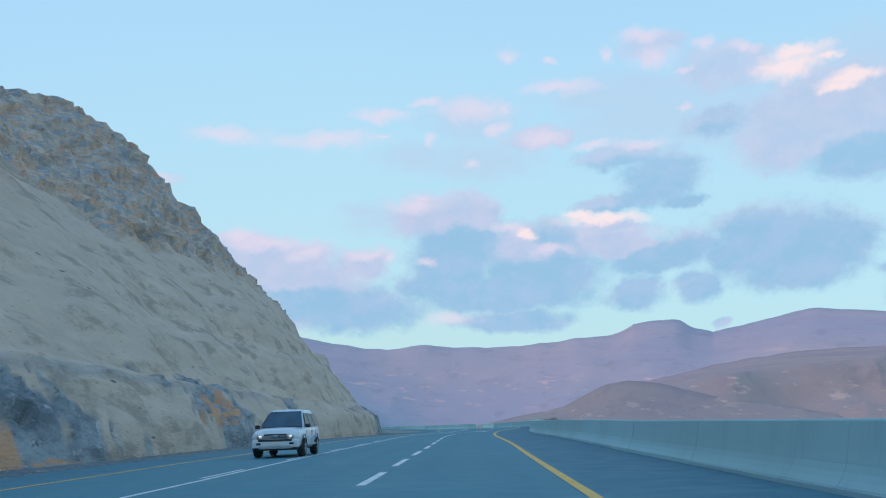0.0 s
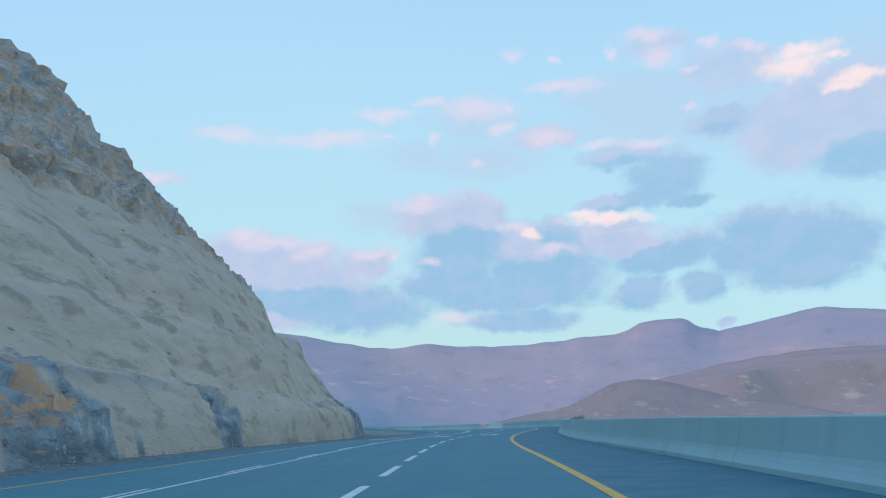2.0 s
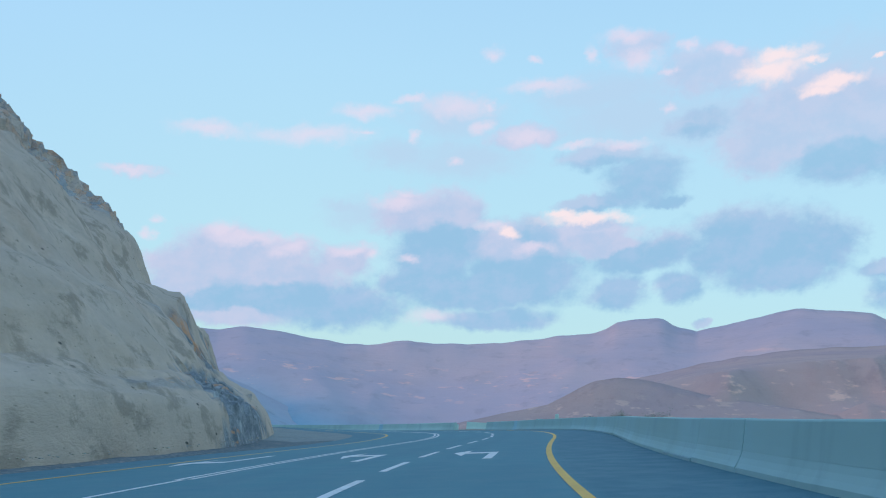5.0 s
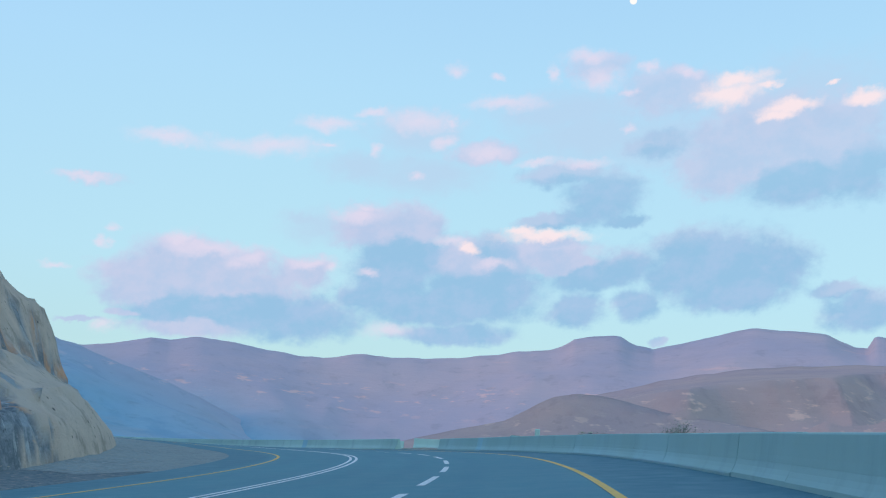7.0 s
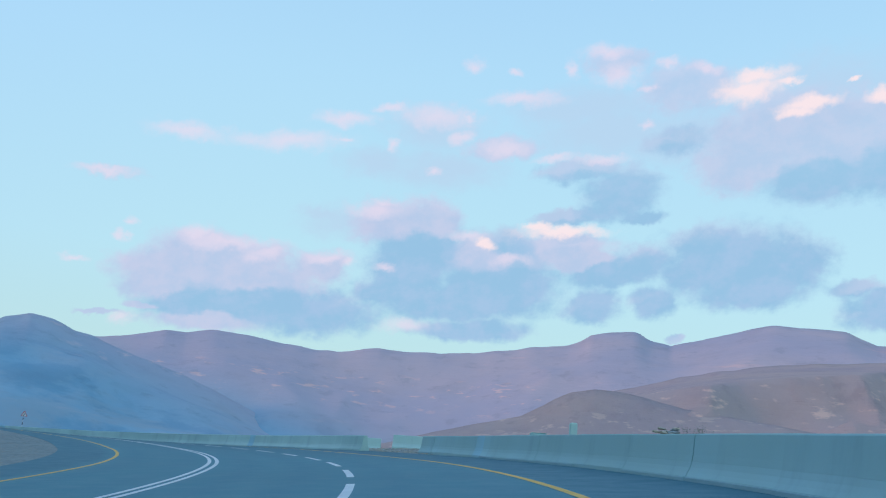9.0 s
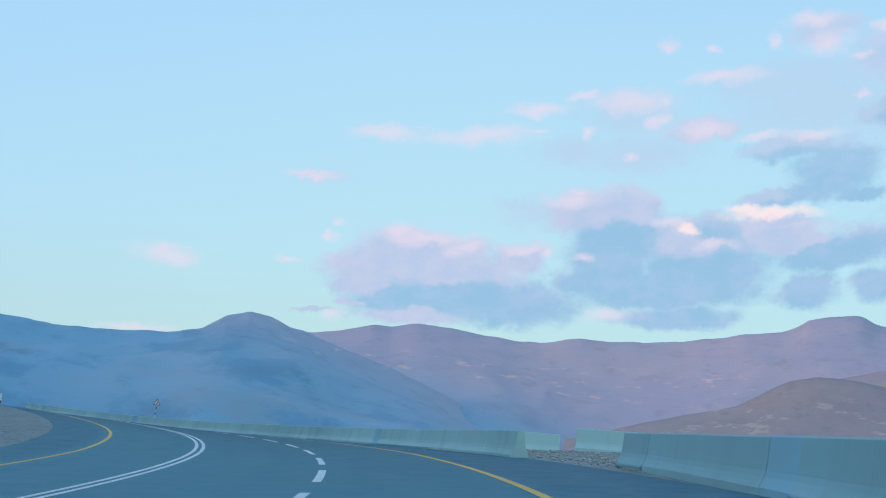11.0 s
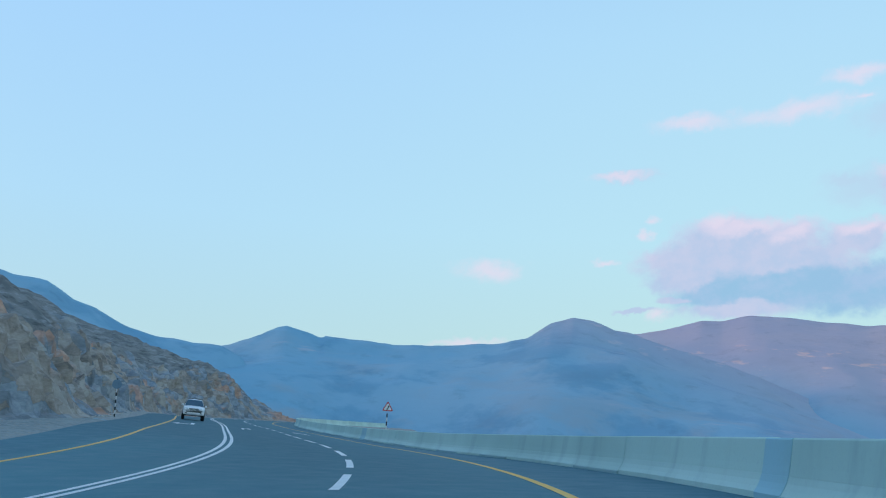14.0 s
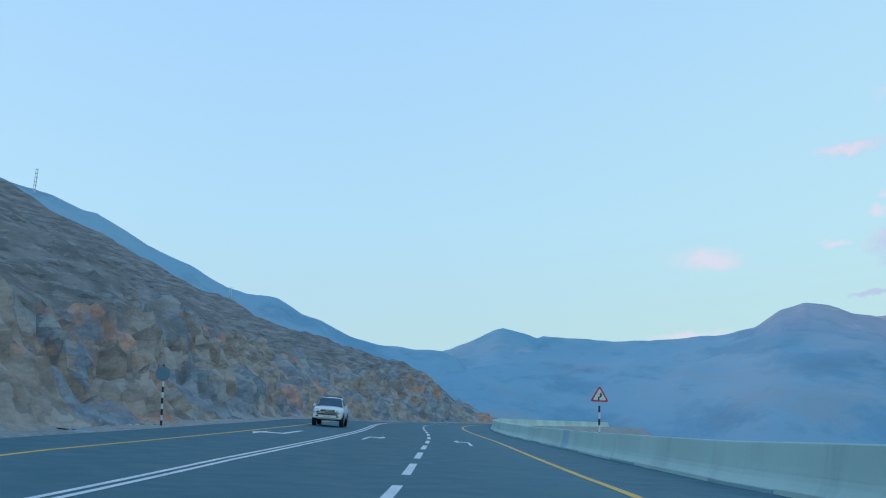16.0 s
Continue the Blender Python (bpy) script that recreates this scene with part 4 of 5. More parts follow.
# ---- the second hill ----
def build_hill():
    ss = np.concatenate([np.arange(196, 292, 0.6), np.arange(292, 412, 1.2)])
    ds = np.concatenate([np.arange(0, 14, 0.45), np.arange(14, 40, 0.9), np.arange(40, 120, 2.5), np.geomspace(120, 700, 26)])
    foot = np.interp(ss, [200, 208, 216, 228, 238, 300, 345, 420], [-60, -40, -24, -13.0, -11.5, -11.2, -11.2, -11.2])
    # past the end of the road the foot runs on straight
    end_p, end_h = at(S_END - 1, 0), heading(S_END - 1)
    pts = []
    for s, n in zip(ss, foot):
        if s <= S_END - 1:
            q, hd = at(s, n, 0, flat=13), heading(s)
        else:
            hd = end_h
            along = s - (S_END - 1)
            q = end_p + Vector((-math.sin(hd) * along + math.cos(hd) * n, math.cos(hd) * along + math.sin(hd) * n, 0.03 * along))
        pts.append((q.x, q.y, q.z, -math.cos(hd), -math.sin(hd)))
    pts = np.array(pts)
    Pq = np.repeat(pts[:, None], len(ds), 1).reshape(-1, 5)
    S2, D2 = np.meshgrid(ss, ds, indexing="ij")
    s, d = S2.ravel(), D2.ravel()
    x, y = Pq[:, 0] + Pq[:, 3] * d, Pq[:, 1] + Pq[:, 4] * d
    p = np.stack([x, y, 0.7 * d], 1)
    lump = fbm(p * 0.07, 4, 83)
    along = [225, 250, 266, 281, 303, 324, 350, 385]
    top = np.interp(s, along, [7.3, 5.6, 6.0, 6.2, 6.8, 7.4, 8.0, 9.0]) + 1.0 * lump + 1.0 * fbm(np.stack([s * 0.12, 0 * s, 0 * s], 1), 3, 87)
    steep = 1.12
    cut = np.maximum(d - 0.3, 0) * steep
    fade = np.interp(s, [200, 300, 384, 402, 425], [1, 1, 1, 0.6, 0.0])
    past = np.maximum(d - top / steep, 0)
    slope = top + np.minimum(past, 16) * np.interp(s, along, [0.50, 0.52, 0.565, 0.50, 0.44, 0.35, 0.22, 0.28]) + np.maximum(past - 16, 0) * np.interp(s, along, [0.34, 0.344, 0.354, 0.37, 0.40, 0.45, 0.52, 0.3])
    h = np.minimum(cut, slope)
    face = sstep(slope - cut + 0.9 * fbm(p * 0.3, 3, 93), -0.3, 0.3)
    b1, _ = blocks(p * np.array([0.7, 0.7, 1.0]) + 0.5 * lump[:, None], 89)
    b2, e2 = blocks(np.stack([x, y, h], 1) * 1.5, 97)
    rough = face * (1.5 * (b1 - 0.5) * sstep(fbm(p * 0.11, 2, 95), -0.8, 0.2) + 0.5 * (b2 - 0.5) + 1.0 * lump + 0.35 * fbm(p * 0.6, 3, 99)) + (1 - face) * (0.9 * lump + 0.30 * (b2 - 0.5) + 0.15 * (b1 - 0.5) + 0.25 * fbm(p * 0.5, 3, 99))
    rough *= sstep(d, 0.1, 1.6)
    z = Pq[:, 2] + (h + rough) * fade - 6 * (1 - fade) * sstep(d, 0, 10)
    x, y = x - Pq[:, 3] * 0.5 * rough * face, y - Pq[:, 4] * 0.5 * rough * face
    me = mesh_from("hill", np.stack([x, y, z], 1), grid_faces(len(ss), len(ds)), HILL, smooth=False)
    me.polygons.foreach_set("use_smooth", np.array(face < 0.5)[np.array([q[0] for q in grid_faces(len(ss), len(ds))])])
    add_mask(me, "face", face)
    add_flow(me, np.stack([d, s * 0.5, z], 1))
    return tagged(new("hill", me), "stony hillside with an orange and grey rock cut along its foot", "hill", kind="structure")


build_hill()


# ---- concrete barrier units along the valley edge ----
def flare(s):
    """The end of the first run draws back from the road."""
    return float(np.interp(s, [152, 157, 160, 165, 172, 177, 177.4], [0, 0.18, 0.52, 1.0, 1.6, 1.6, 0]))


def sweep(s0, s1, profile, shift=0.0, lift=0.0, steps=4):
    """A closed profile swept along the road, capped at both ends; local to the unit's own base."""
    base = at((s0 + s1) / 2, 6.81 + shift + flare((s0 + s1) / 2), lift)
    turn = Matrix.Rotation(-heading((s0 + s1) / 2), 3, "Z")
    ss = np.linspace(s0, s1, steps + 1)
    k = len(profile)
    v = [turn @ (at(s, 6.50 + flare(s) + shift + a, b + lift) - base) for s in ss for a, b in profile]
    f = [(i * k + j, i * k + (j + 1) % k, (i + 1) * k + (j + 1) % k, (i + 1) * k + j) for i in range(steps) for j in range(k)]
    f += [tuple(range(k))[::-1], tuple(range(steps * k, steps * k + k))]
    return v, f, base


FOOT_PROFILE = [(0.0, -0.12), (0.0, 0.02), (0.0, 0.09), (0.05, 0.17), (0.095, 0.26), (0.125, 0.36), (0.495, 0.36), (0.525, 0.26), (0.57, 0.17), (0.62, 0.09), (0.62, 0.02), (0.62, -0.12)]
WALL_PROFILE = [(0.127, 0.362), (0.15, 0.50), (0.195, 0.885), (0.215, 0.91), (0.405, 0.91), (0.425, 0.885), (0.47, 0.50), (0.493, 0.362)]
BARRIER_LABEL = "weathered pale concrete barrier unit with a flared foot"
rng = random.Random(7)


BASE_STRIP_PROFILE = [(-0.03, 0.0), (-0.03, 0.065), (-0.022, 0.075), (0.012, 0.075), (0.012, 0.0)]


def barrier_unit(s0, s1, foot, wall, label=BARRIER_LABEL):
    shift, lift = rng.uniform(-0.012, 0.012), rng.uniform(-0.006, 0.006)
    v, f, base = sweep(s0, s1, FOOT_PROFILE, shift, lift)
    hd = heading((s0 + s1) / 2)
    ob = thing("concrete_barrier", Matrix.Translation(base) @ Matrix.Rotation(hd, 4, "Z"), label, "barrier", "barrier units along the road edge")
    part("foot", mesh_from("foot", v, f), foot, ob)
    v, f, _ = sweep(s0, s1, WALL_PROFILE, shift, lift)
    part("wall", mesh_from("wall", v, f), wall, ob)
    # a darker raised strip along the base of some units, picked at random
    if rng.random() < 0.4 and foot is not FILL:
        v, f, _ = sweep(s0, s1, BASE_STRIP_PROFILE, shift, lift)
        part("base_lip", mesh_from("base_lip", v, f), BASE_STRIP, ob, "dark raised strip along the unit's base")
    return ob


# two runs with a gap between them; short bluish pieces close the odd lengths
CLOSING = [(60.0, 61.5), (74.2, 76.0), (160.2, 161.6), (198.0, 199.0), (255.0, 257.0), (300.0, 301.5)]
for first, last, foot, wall in ((-40.0, 172.0, FOOT, CONCRETE), (177.5, S_END - 1.5, PALE_FOOT, PALE_CONCRETE)):
    s_ = first
    while s_ < last - 0.5:
        stop = min([a for a, _ in CLOSING if a > s_ + 0.01] + [last])
        if stop - s_ > 5.0:
            stop = s_ + 4.0
        barrier_unit(s_ + 0.002, stop - 0.002, foot, wall)
        s_ = stop
        for a, b in CLOSING:
            if abs(s_ - a) < 0.01:
                barrier_unit(a + 0.002, b - 0.002, FILL, FILL, "short bluish concrete piece closing the barrier line")
                s_ = b


def loose_barrier(x, y, z, turn):
    """A straight spare unit set back from the line."""
    ob = thing("concrete_barrier", pose(x, y, z, 0, 0, turn), "spare pale concrete barrier unit standing on stony ground", "barrier", "barrier units along the road edge")
    for nm, prof, mat in (("foot", FOOT_PROFILE, PALE_FOOT), ("wall", WALL_PROFILE, PALE_CONCRETE)):
        k = len(prof)
        v = [(px, a - 0.31, b) for px in (-1.4, 0.0, 1.4) for a, b in prof]
        f = [(i * k + j, i * k + (j + 1) % k, (i + 1) * k + (j + 1) % k, (i + 1) * k + j) for i in range(2) for j in range(k)]
        f += [tuple(range(k))[::-1], tuple(range(2 * k, 3 * k))]
        part(nm, mesh_from(nm, v, f), mat, ob)


for x, y, lift, turn in ((10.27, 186.8, 0.09, -16), (6.6, 190.8, 0.02, -6)):
    j = int(((LINE[:, 0] - x) ** 2 + (LINE[:, 1] - y) ** 2).argmin())
    off = float((x - LINE[j, 0]) * SIDE[j, 0] + (y - LINE[j, 1]) * SIDE[j, 1])
    loose_barrier(x, y, at(ST[j], off, lift, flat=13).z, turn)


# ---- loose stones ----
def stone_mesh(name, seed, mat=STONE):
    bm = bmesh.new()
    bmesh.ops.create_icosphere(bm, subdivisions=1, radius=0.5)
    r = random.Random(seed)
    for v in bm.verts:
        v.co = v.co * r.uniform(0.72, 1.15)
        v.co.z = v.co.z * 0.7
    me = bpy.data.meshes.new(name)
    bm.to_mesh(me)
    bm.free()
    me.materials.append(mat)
    return me


def scatter(name, spots, label, mat=STONE, seed=3):
    """Many small stones in one mesh."""
    r = random.Random(seed)
    shapes = []
    for k in range(5):
        me = stone_mesh("seed", seed + k, mat)
        shapes.append((np.array([tuple(v.co) for v in me.vertices]), [tuple(p.vertices) for p in me.polygons]))
        bpy.data.meshes.remove(me)
    verts, faces, base = [], [], 0
    for place_, size in spots:
        v, f = shapes[r.randrange(5)]
        a = r.uniform(0, 6.28)
        rot = np.array([[math.cos(a), -math.sin(a), 0], [math.sin(a), math.cos(a), 0], [0, 0, 1]])
        verts.append((v @ rot.T) * size * np.array([1.15, r.uniform(0.7, 1.2), r.uniform(0.4, 0.8)]) + np.array(place_))
        faces += [tuple(i + base for i in q) for q in f]
        base += len(v)
    return tagged(new(name, mesh_from(name, np.concatenate(verts), faces, mat)), label, "stones", kind="stuff")


r_ = random.Random(19)
spots = []
for _ in range(2600):
    s_, n_ = r_.uniform(168, 200), r_.triangular(7.2, 14, 8.5)
    size = r_.choice((0.04, 0.05, 0.07, 0.08, 0.10, 0.15))
    spots.append((tuple(at(s_, n_, -0.02 + size * 0.1 + 0.13 * float(sstep(s_, 174, 179) * (1 - sstep(s_, 190, 198)) * sstep(n_, 8.0, 10.5)), flat=13)), size))
scatter("verge_stones", spots, "loose grey and tan stones scattered in the barrier gap", MIXED_STONE, seed=5)
spots = []
for _ in range(500):
    s_ = r_.uniform(20, 128)
    size = r_.choice((0.05, 0.06, 0.08, 0.12))
    q = at(s_, 0)
    spots.append(((float(foot_x(q.y)) + r_.uniform(-0.3, 0.7), q.y, at(s_, -11.3, size * 0.2).z), size))
scatter("cliff_foot_stones", spots, "small fallen stones along the cliff foot", MIXED_STONE, seed=6)
spots = []
for _ in range(700):
    s_ = r_.uniform(240, 320)
    size = r_.choice((0.06, 0.08, 0.12, 0.18))
    spots.append((tuple(at(s_, -11.2 - abs(r_.gauss(0, 0.5)), size * 0.2, flat=13)), size))
scatter("hill_foot_stones", spots, "fallen stones along the foot of the rock cut", MIXED_STONE, seed=8)


def rubble_heap(s_, n_, w, h, label, seed):
    r = random.Random(seed)
    spots = []
    c = at(s_, n_, -0.1, flat=13)
    for _ in range(260):
        a, d = r.uniform(0, 6.28), r.random() ** 0.6
        size = r.uniform(0.12, 0.34)
        spots.append(((c.x + w * d * math.cos(a), c.y + 0.7 * w * d * math.sin(a), c.z + h * (1 - d * d) * r.uniform(0.5, 1.0)), size))
    return scatter("rubble_heap", spots, label, MIXED_STONE, seed=seed)


rubble_heap(153, 11.7, 1.3, 1.3, "heap of grey rubble beyond the barrier", 21)
rubble_heap(176, 15.5, 1.8, 0.9, "heap of grey rubble beyond the barrier", 22)
block_me = bmesh.new()
box(block_me, (0.36, 0.36, 1.66), (0, 0, 0.83), 0.09)
cb = thing("marker_block", Matrix.Translation(at(163, 12.6, -0.12)), "pale concrete marker block with rounded corners beyond the barrier", "block")
part("body", block_me, PALE_CONCRETE, cb)


# flat slabs stacked beside the block
def slab_stack(s_, n_, seed):
    r = random.Random(seed)
    z = -0.1
    for k in range(6):
        h = r.uniform(0.15, 0.21)
        slab = bmesh.new()
        box(slab, (r.uniform(0.45, 0.8), r.uniform(0.4, 0.62), h), (0, 0, h / 2), 0.03)
        for v in slab.verts:
            v.co.x += r.uniform(-0.05, 0.05)
            v.co.y += r.uniform(-0.05, 0.05)
        m = Matrix.Translation(at(s_ + r.uniform(-0.08, 0.08), n_ + r.uniform(-0.07, 0.07), z)) @ Matrix.Rotation(r.uniform(-0.4, 0.4), 4, "Z")
        ob = thing("stone_slab", m, "flat pale stone slab in a low stack beyond the barrier", "stone", "stacked stone slabs")
        part("slab", slab, STONE if k % 3 == 1 else FOOT, ob)
        z += h


slab_stack(159, 9.2, 31)
slab_stack(159.4, 9.9, 32)


# ---- shrubs ----
TWIG = simple("dry_twig", (0.25, 0.21, 0.17), 0.9, vary=0.25)
LEAF = leaf_material()


def shrub(place_, w, h, seed, label):
    r = random.Random(seed)
    ob = thing("shrub", Matrix.Translation(place_), label, "shrub", "desert shrubs")
    tv, tf, lv, lf = [], [], [], []
    for _ in range(70):
        a, tilt = r.uniform(0, 6.28), r.uniform(0.1, 1.1)
        length = h * r.uniform(0.7, 1.15)
        p = Vector((0, 0, 0))
        d = Vector((math.cos(a) * math.sin(tilt) * w / h, math.sin(a) * math.sin(tilt) * w / h, math.cos(tilt)))
        rad = 0.013
        for k in range(4):
            q = p + d * length / 4 + Vector((r.gauss(0, 0.05), r.gauss(0, 0.05), r.gauss(0, 0.03)))
            side = d.cross(Vector((0.3, 0.2, 1))).normalized() * rad
            up = side.cross(d).normalized() * rad
            b = len(tv)
            for base, sc in ((p, 1.0), (q, 0.7)):
                tv += [base + side * sc, base - side * 0.5 * sc + up * sc, base - side * 0.5 * sc - up * sc]
            tf += [(b, b + 1, b + 4, b + 3), (b + 1, b + 2, b + 5, b + 4), (b + 2, b, b + 3, b + 5)]
            for _ in range(26 if k else 5):
                c = p.lerp(q, r.random()) + Vector((r.gauss(0, 0.09), r.gauss(0, 0.09), r.gauss(0, 0.07)))
                u = Vector((r.gauss(0, 1), r.gauss(0, 1), r.gauss(0, 1))).normalized() * r.uniform(0.018, 0.042)
                t = u.cross(Vector((r.gauss(0, 1), r.gauss(0, 1), 1))).normalized() * 0.012
                b = len(lv)
                lv += [c - u, c + t, c + u, c - t]
                lf.append((b, b + 1, b + 2, b + 3))
            p, rad = q, rad * 0.7
    part("stems", mesh_from("stems", tv, tf), TWIG, ob)
    part("foliage", mesh_from("foliage", lv, lf), LEAF, ob)


shrub(at(128.3, 8.0, -0.1), 1.6, 1.22, 3, "sparse dry grey-green shrub behind the barrier")
shrub(at(130.6, 8.6, -0.1), 1.5, 1.2, 4, "sparse dry grey-green shrub behind the barrier")
shrub(at(152.4, 12.6, -0.1, flat=13), 0.9, 1.2, 5, "low dry shrub beyond the barrier")
shrub(at(106, 7.8, -0.1), 1.0, 1.12, 9, "low dry shrub beyond the barrier")


# ---- signs on striped posts ----
POST_WHITE = simple("post_white", (0.72, 0.73, 0.73), 0.5, vary=0.08)
POST_BLACK = simple("post_black", (0.025, 0.026, 0.03), 0.5, vary=0.1)
SIGN_RED = simple("sign_red", (0.62, 0.05, 0.045), 0.4, vary=0.06)
SIGN_WHITE = simple("sign_white", (0.78, 0.78, 0.77), 0.4, vary=0.05)
SIGN_BACK = simple("sign_back_blue_grey", (0.16, 0.26, 0.36), 0.45, metal=0.3, vary=0.12)
STEEL = simple("galvanised_steel", (0.45, 0.47, 0.48), 0.4, metal=0.8, vary=0.12)


def striped_post(ob, height, bands, radius=0.045):
    for k in range(bands):
        bm = bmesh.new()
        tube(bm, radius, radius, height * k / bands, height * (k + 1) / bands)
        part("post_band", bm, POST_BLACK if k % 2 == 0 else POST_WHITE, ob, "black painted band" if k % 2 == 0 else "white painted band")
    bm = bmesh.new()
    tube(bm, radius * 1.05, radius * 0.6, height, height + 0.02)
    part("cap", bm, STEEL, ob)


def rounded_triangle(side, r=0.06, n=5):
    h = side * math.sqrt(3) / 2
    pts = []
    for (cx, cz), a0 in (((0, h * 2 / 3), 30), ((-side / 2, -h / 3), 150), ((side / 2, -h / 3), 270)):
        inward = Vector((-cx, -cz)).normalized() * (2 * r)
        for k in range(n + 1):
            a = radians(a0 + 120 * k / n)
            pts.append((cx + inward.x + r * math.cos(a), cz + inward.y + r * math.sin(a)))
    return pts


def plate(points, y0, y1):
    k = len(points)
    v = [(x, y, z) for y in (y0, y1) for x, z in points]
    f = [tuple(range(k)), tuple(range(2 * k - 1, k - 1, -1))] + [(j, j + k, (j + 1) % k + k, (j + 1) % k) for j in range(k)]
    return v, f


def warning_sign(m):
    ob = thing("warning_sign", m, "triangular red-edged double bend warning sign on a striped post", "road sign")
    striped_post(ob, 2.62, 9)
    c = 3.04
    lift = lambda pts, k=1.0: [(x * k, z * k + c) for x, z in pts]
    outer = rounded_triangle(0.85)
    for nm, pts, y0, y1, mat, label in (("border", lift(outer), -0.065, -0.045, SIGN_RED, "red reflective border"), ("face", lift(outer, 0.72), -0.071, -0.066, SIGN_WHITE, "white sign face")):
        v, f = plate(pts, y0, y1)
        part(nm, mesh_from(nm, v, f), mat, ob, label)
    sym = [(-0.03, -0.19), (0.035, -0.19), (0.035, -0.06), (0.13, 0.0), (0.13, 0.1), (0.17, 0.1), (0.10, 0.19), (0.03, 0.1), (0.07, 0.1), (0.07, 0.03), (-0.03, -0.03)]
    v, f = plate([(1.1 * x - 0.05, 0.95 * z + c - 0.02) for x, z in sym], -0.077, -0.072)
    part("bend_symbol", mesh_from("bend_symbol", v, f), POST_BLACK, ob, "black bent arrow symbol")
    bm = bmesh.new()
    box(bm, (0.5, 0.03, 0.05), (0, -0.03, c - 0.1))
    part("bracket", bm, STEEL, ob)


def round_sign(m):
    ob = thing("round_sign", m, "round sign seen from behind on a striped post", "road sign")
    striped_post(ob, 2.5, 11)
    bm = bmesh.new()
    bmesh.ops.create_cone(bm, cap_ends=True, segments=36, radius1=0.3, radius2=0.3, depth=0.02)
    bmesh.ops.transform(bm, matrix=pose(0, 0.065, 2.12, 90), verts=bm.verts)
    part("disc", bm, SIGN_BACK, ob, "blue-grey back of the disc")
    for z in (2.0, 2.24):
        bm = bmesh.new()
        box(bm, (0.36, 0.03, 0.035), (0, 0.045, z))
        part("bracket", bm, STEEL, ob)


sp = at(252.3, 7.65, 0.0, flat=13)
warning_sign(Matrix.Translation((sp.x, sp.y, sp.z - 0.03)) @ Matrix.Rotation(heading(230), 4, "Z") @ pose(0, 0, -0.5))
sp = at(248.5, -10.85, 0.0)
round_sign(Matrix.Translation(sp) @ Matrix.Rotation(heading(245), 4, "Z") @ pose(0, 0, 0, -1, 2.5, 180))


# ---- masts on the far ridge ----
def mast(az, r, z0, z1, label, width):
    x, y = 4 - r * math.sin(radians(az)), 100 + r * math.cos(radians(az))
    ob = thing("mast", Matrix.Translation((x, y, z0)), label, "mast", "masts on the ridge")
    h = z1 - z0
    for a in (0, 120, 240):
        bm = bmesh.new()
        tube(bm, width * 0.14, width * 0.10, 0, h, 6, (width * 0.5 * math.cos(radians(a)), width * 0.5 * math.sin(radians(a))))
        part("leg", bm, POST_WHITE, ob)
    for k in range(7):
        bm = bmesh.new()
        tube(bm, width * 0.56, width * 0.56, h * (k + 0.7) / 7, h * (k + 0.7) / 7 + width * 0.12, 8)
        part("ring", bm, STEEL, ob)


mast(66.93, 3056, 690.0, 777.0, "slender lattice radio mast on the ridge", 7.0)
mast(55.38, 2826, 330.0, 427.0, "white radio mast on the slope", 6.5)


# ---- vehicles ----
TYRE = simple("tyre_rubber", (0.022, 0.023, 0.026), 0.85, vary=0.15)
RIM = simple("alloy_rim", (0.50, 0.52, 0.54), 0.35, metal=0.9, vary=0.1)
TRIM = simple("black_trim", (0.03, 0.032, 0.036), 0.5, vary=0.1)
CHROME = simple("chrome", (0.62, 0.63, 0.64), 0.15, metal=1.0, vary=0.05)
LAMP = simple("headlamp_glass", (0.75, 0.78, 0.80), 0.12, vary=0.04, coat=0.6)
PLATE = simple("plate_bar", (0.70, 0.70, 0.68), 0.5, vary=0.04)
GREY_TRIM = simple("grey_plastic", (0.36, 0.39, 0.42), 0.55, vary=0.08)
# the reflected sky is put into the windscreen's blue base colour
SCREEN = simple("windscreen_glass", (0.05, 0.12, 0.17), 0.06, spec=0.6, vary=0.4, scale=1.2)
GLASS = simple("tinted_glass", (0.022, 0.034, 0.042), 0.2, spec=0.07, vary=0.1)
lamp_on = bpy.data.materials.new("lit_lamp")
lamp_on.use_nodes = True
lamp_on.node_tree.nodes["Principled BSDF"].inputs["Emission Color"].default_value = (1.0, 0.78, 0.48, 1)
lamp_on.node_tree.nodes["Principled BSDF"].inputs["Emission Strength"].default_value = 0.8


def loft(stations):
    """A mirrored hull: stations of (y, half section from the keel over the side to the top)."""
    v, f = [], []
    k = len(stations[0][1])
    ring = 2 * k - 2
    for y, half in stations:
        row = [(x, y, z) for x, z in half] + [(-x, y, z) for x, z in half[-2:0:-1]]
        v += row
    for i in range(len(stations) - 1):
        for j in range(ring):
            f.append((i * ring + j, i * ring + (j + 1) % ring, (i + 1) * ring + (j + 1) % ring, (i + 1) * ring + j))
    f += [tuple(range(ring)), tuple(range((len(stations) - 1) * ring, len(stations) * ring))[::-1]]
    return v, f


def smooth_mesh(name, v, f, mat, bevel_angle=35):
    bm = bmesh.new()
    vs = [bm.verts.new(q) for q in v]
    for q in f:
        bm.faces.new([vs[i] for i in q])
    bmesh.ops.recalc_face_normals(bm, faces=bm.faces)
    for q in bm.faces:
        q.smooth = True
    for e in bm.edges:
        if len(e.link_faces) == 2 and e.calc_face_angle(0) > radians(bevel_angle):
            e.smooth = False
    me = bpy.data.meshes.new(name)
    bm.to_mesh(me)
    bm.free()
    me.materials.append(mat)
    return me


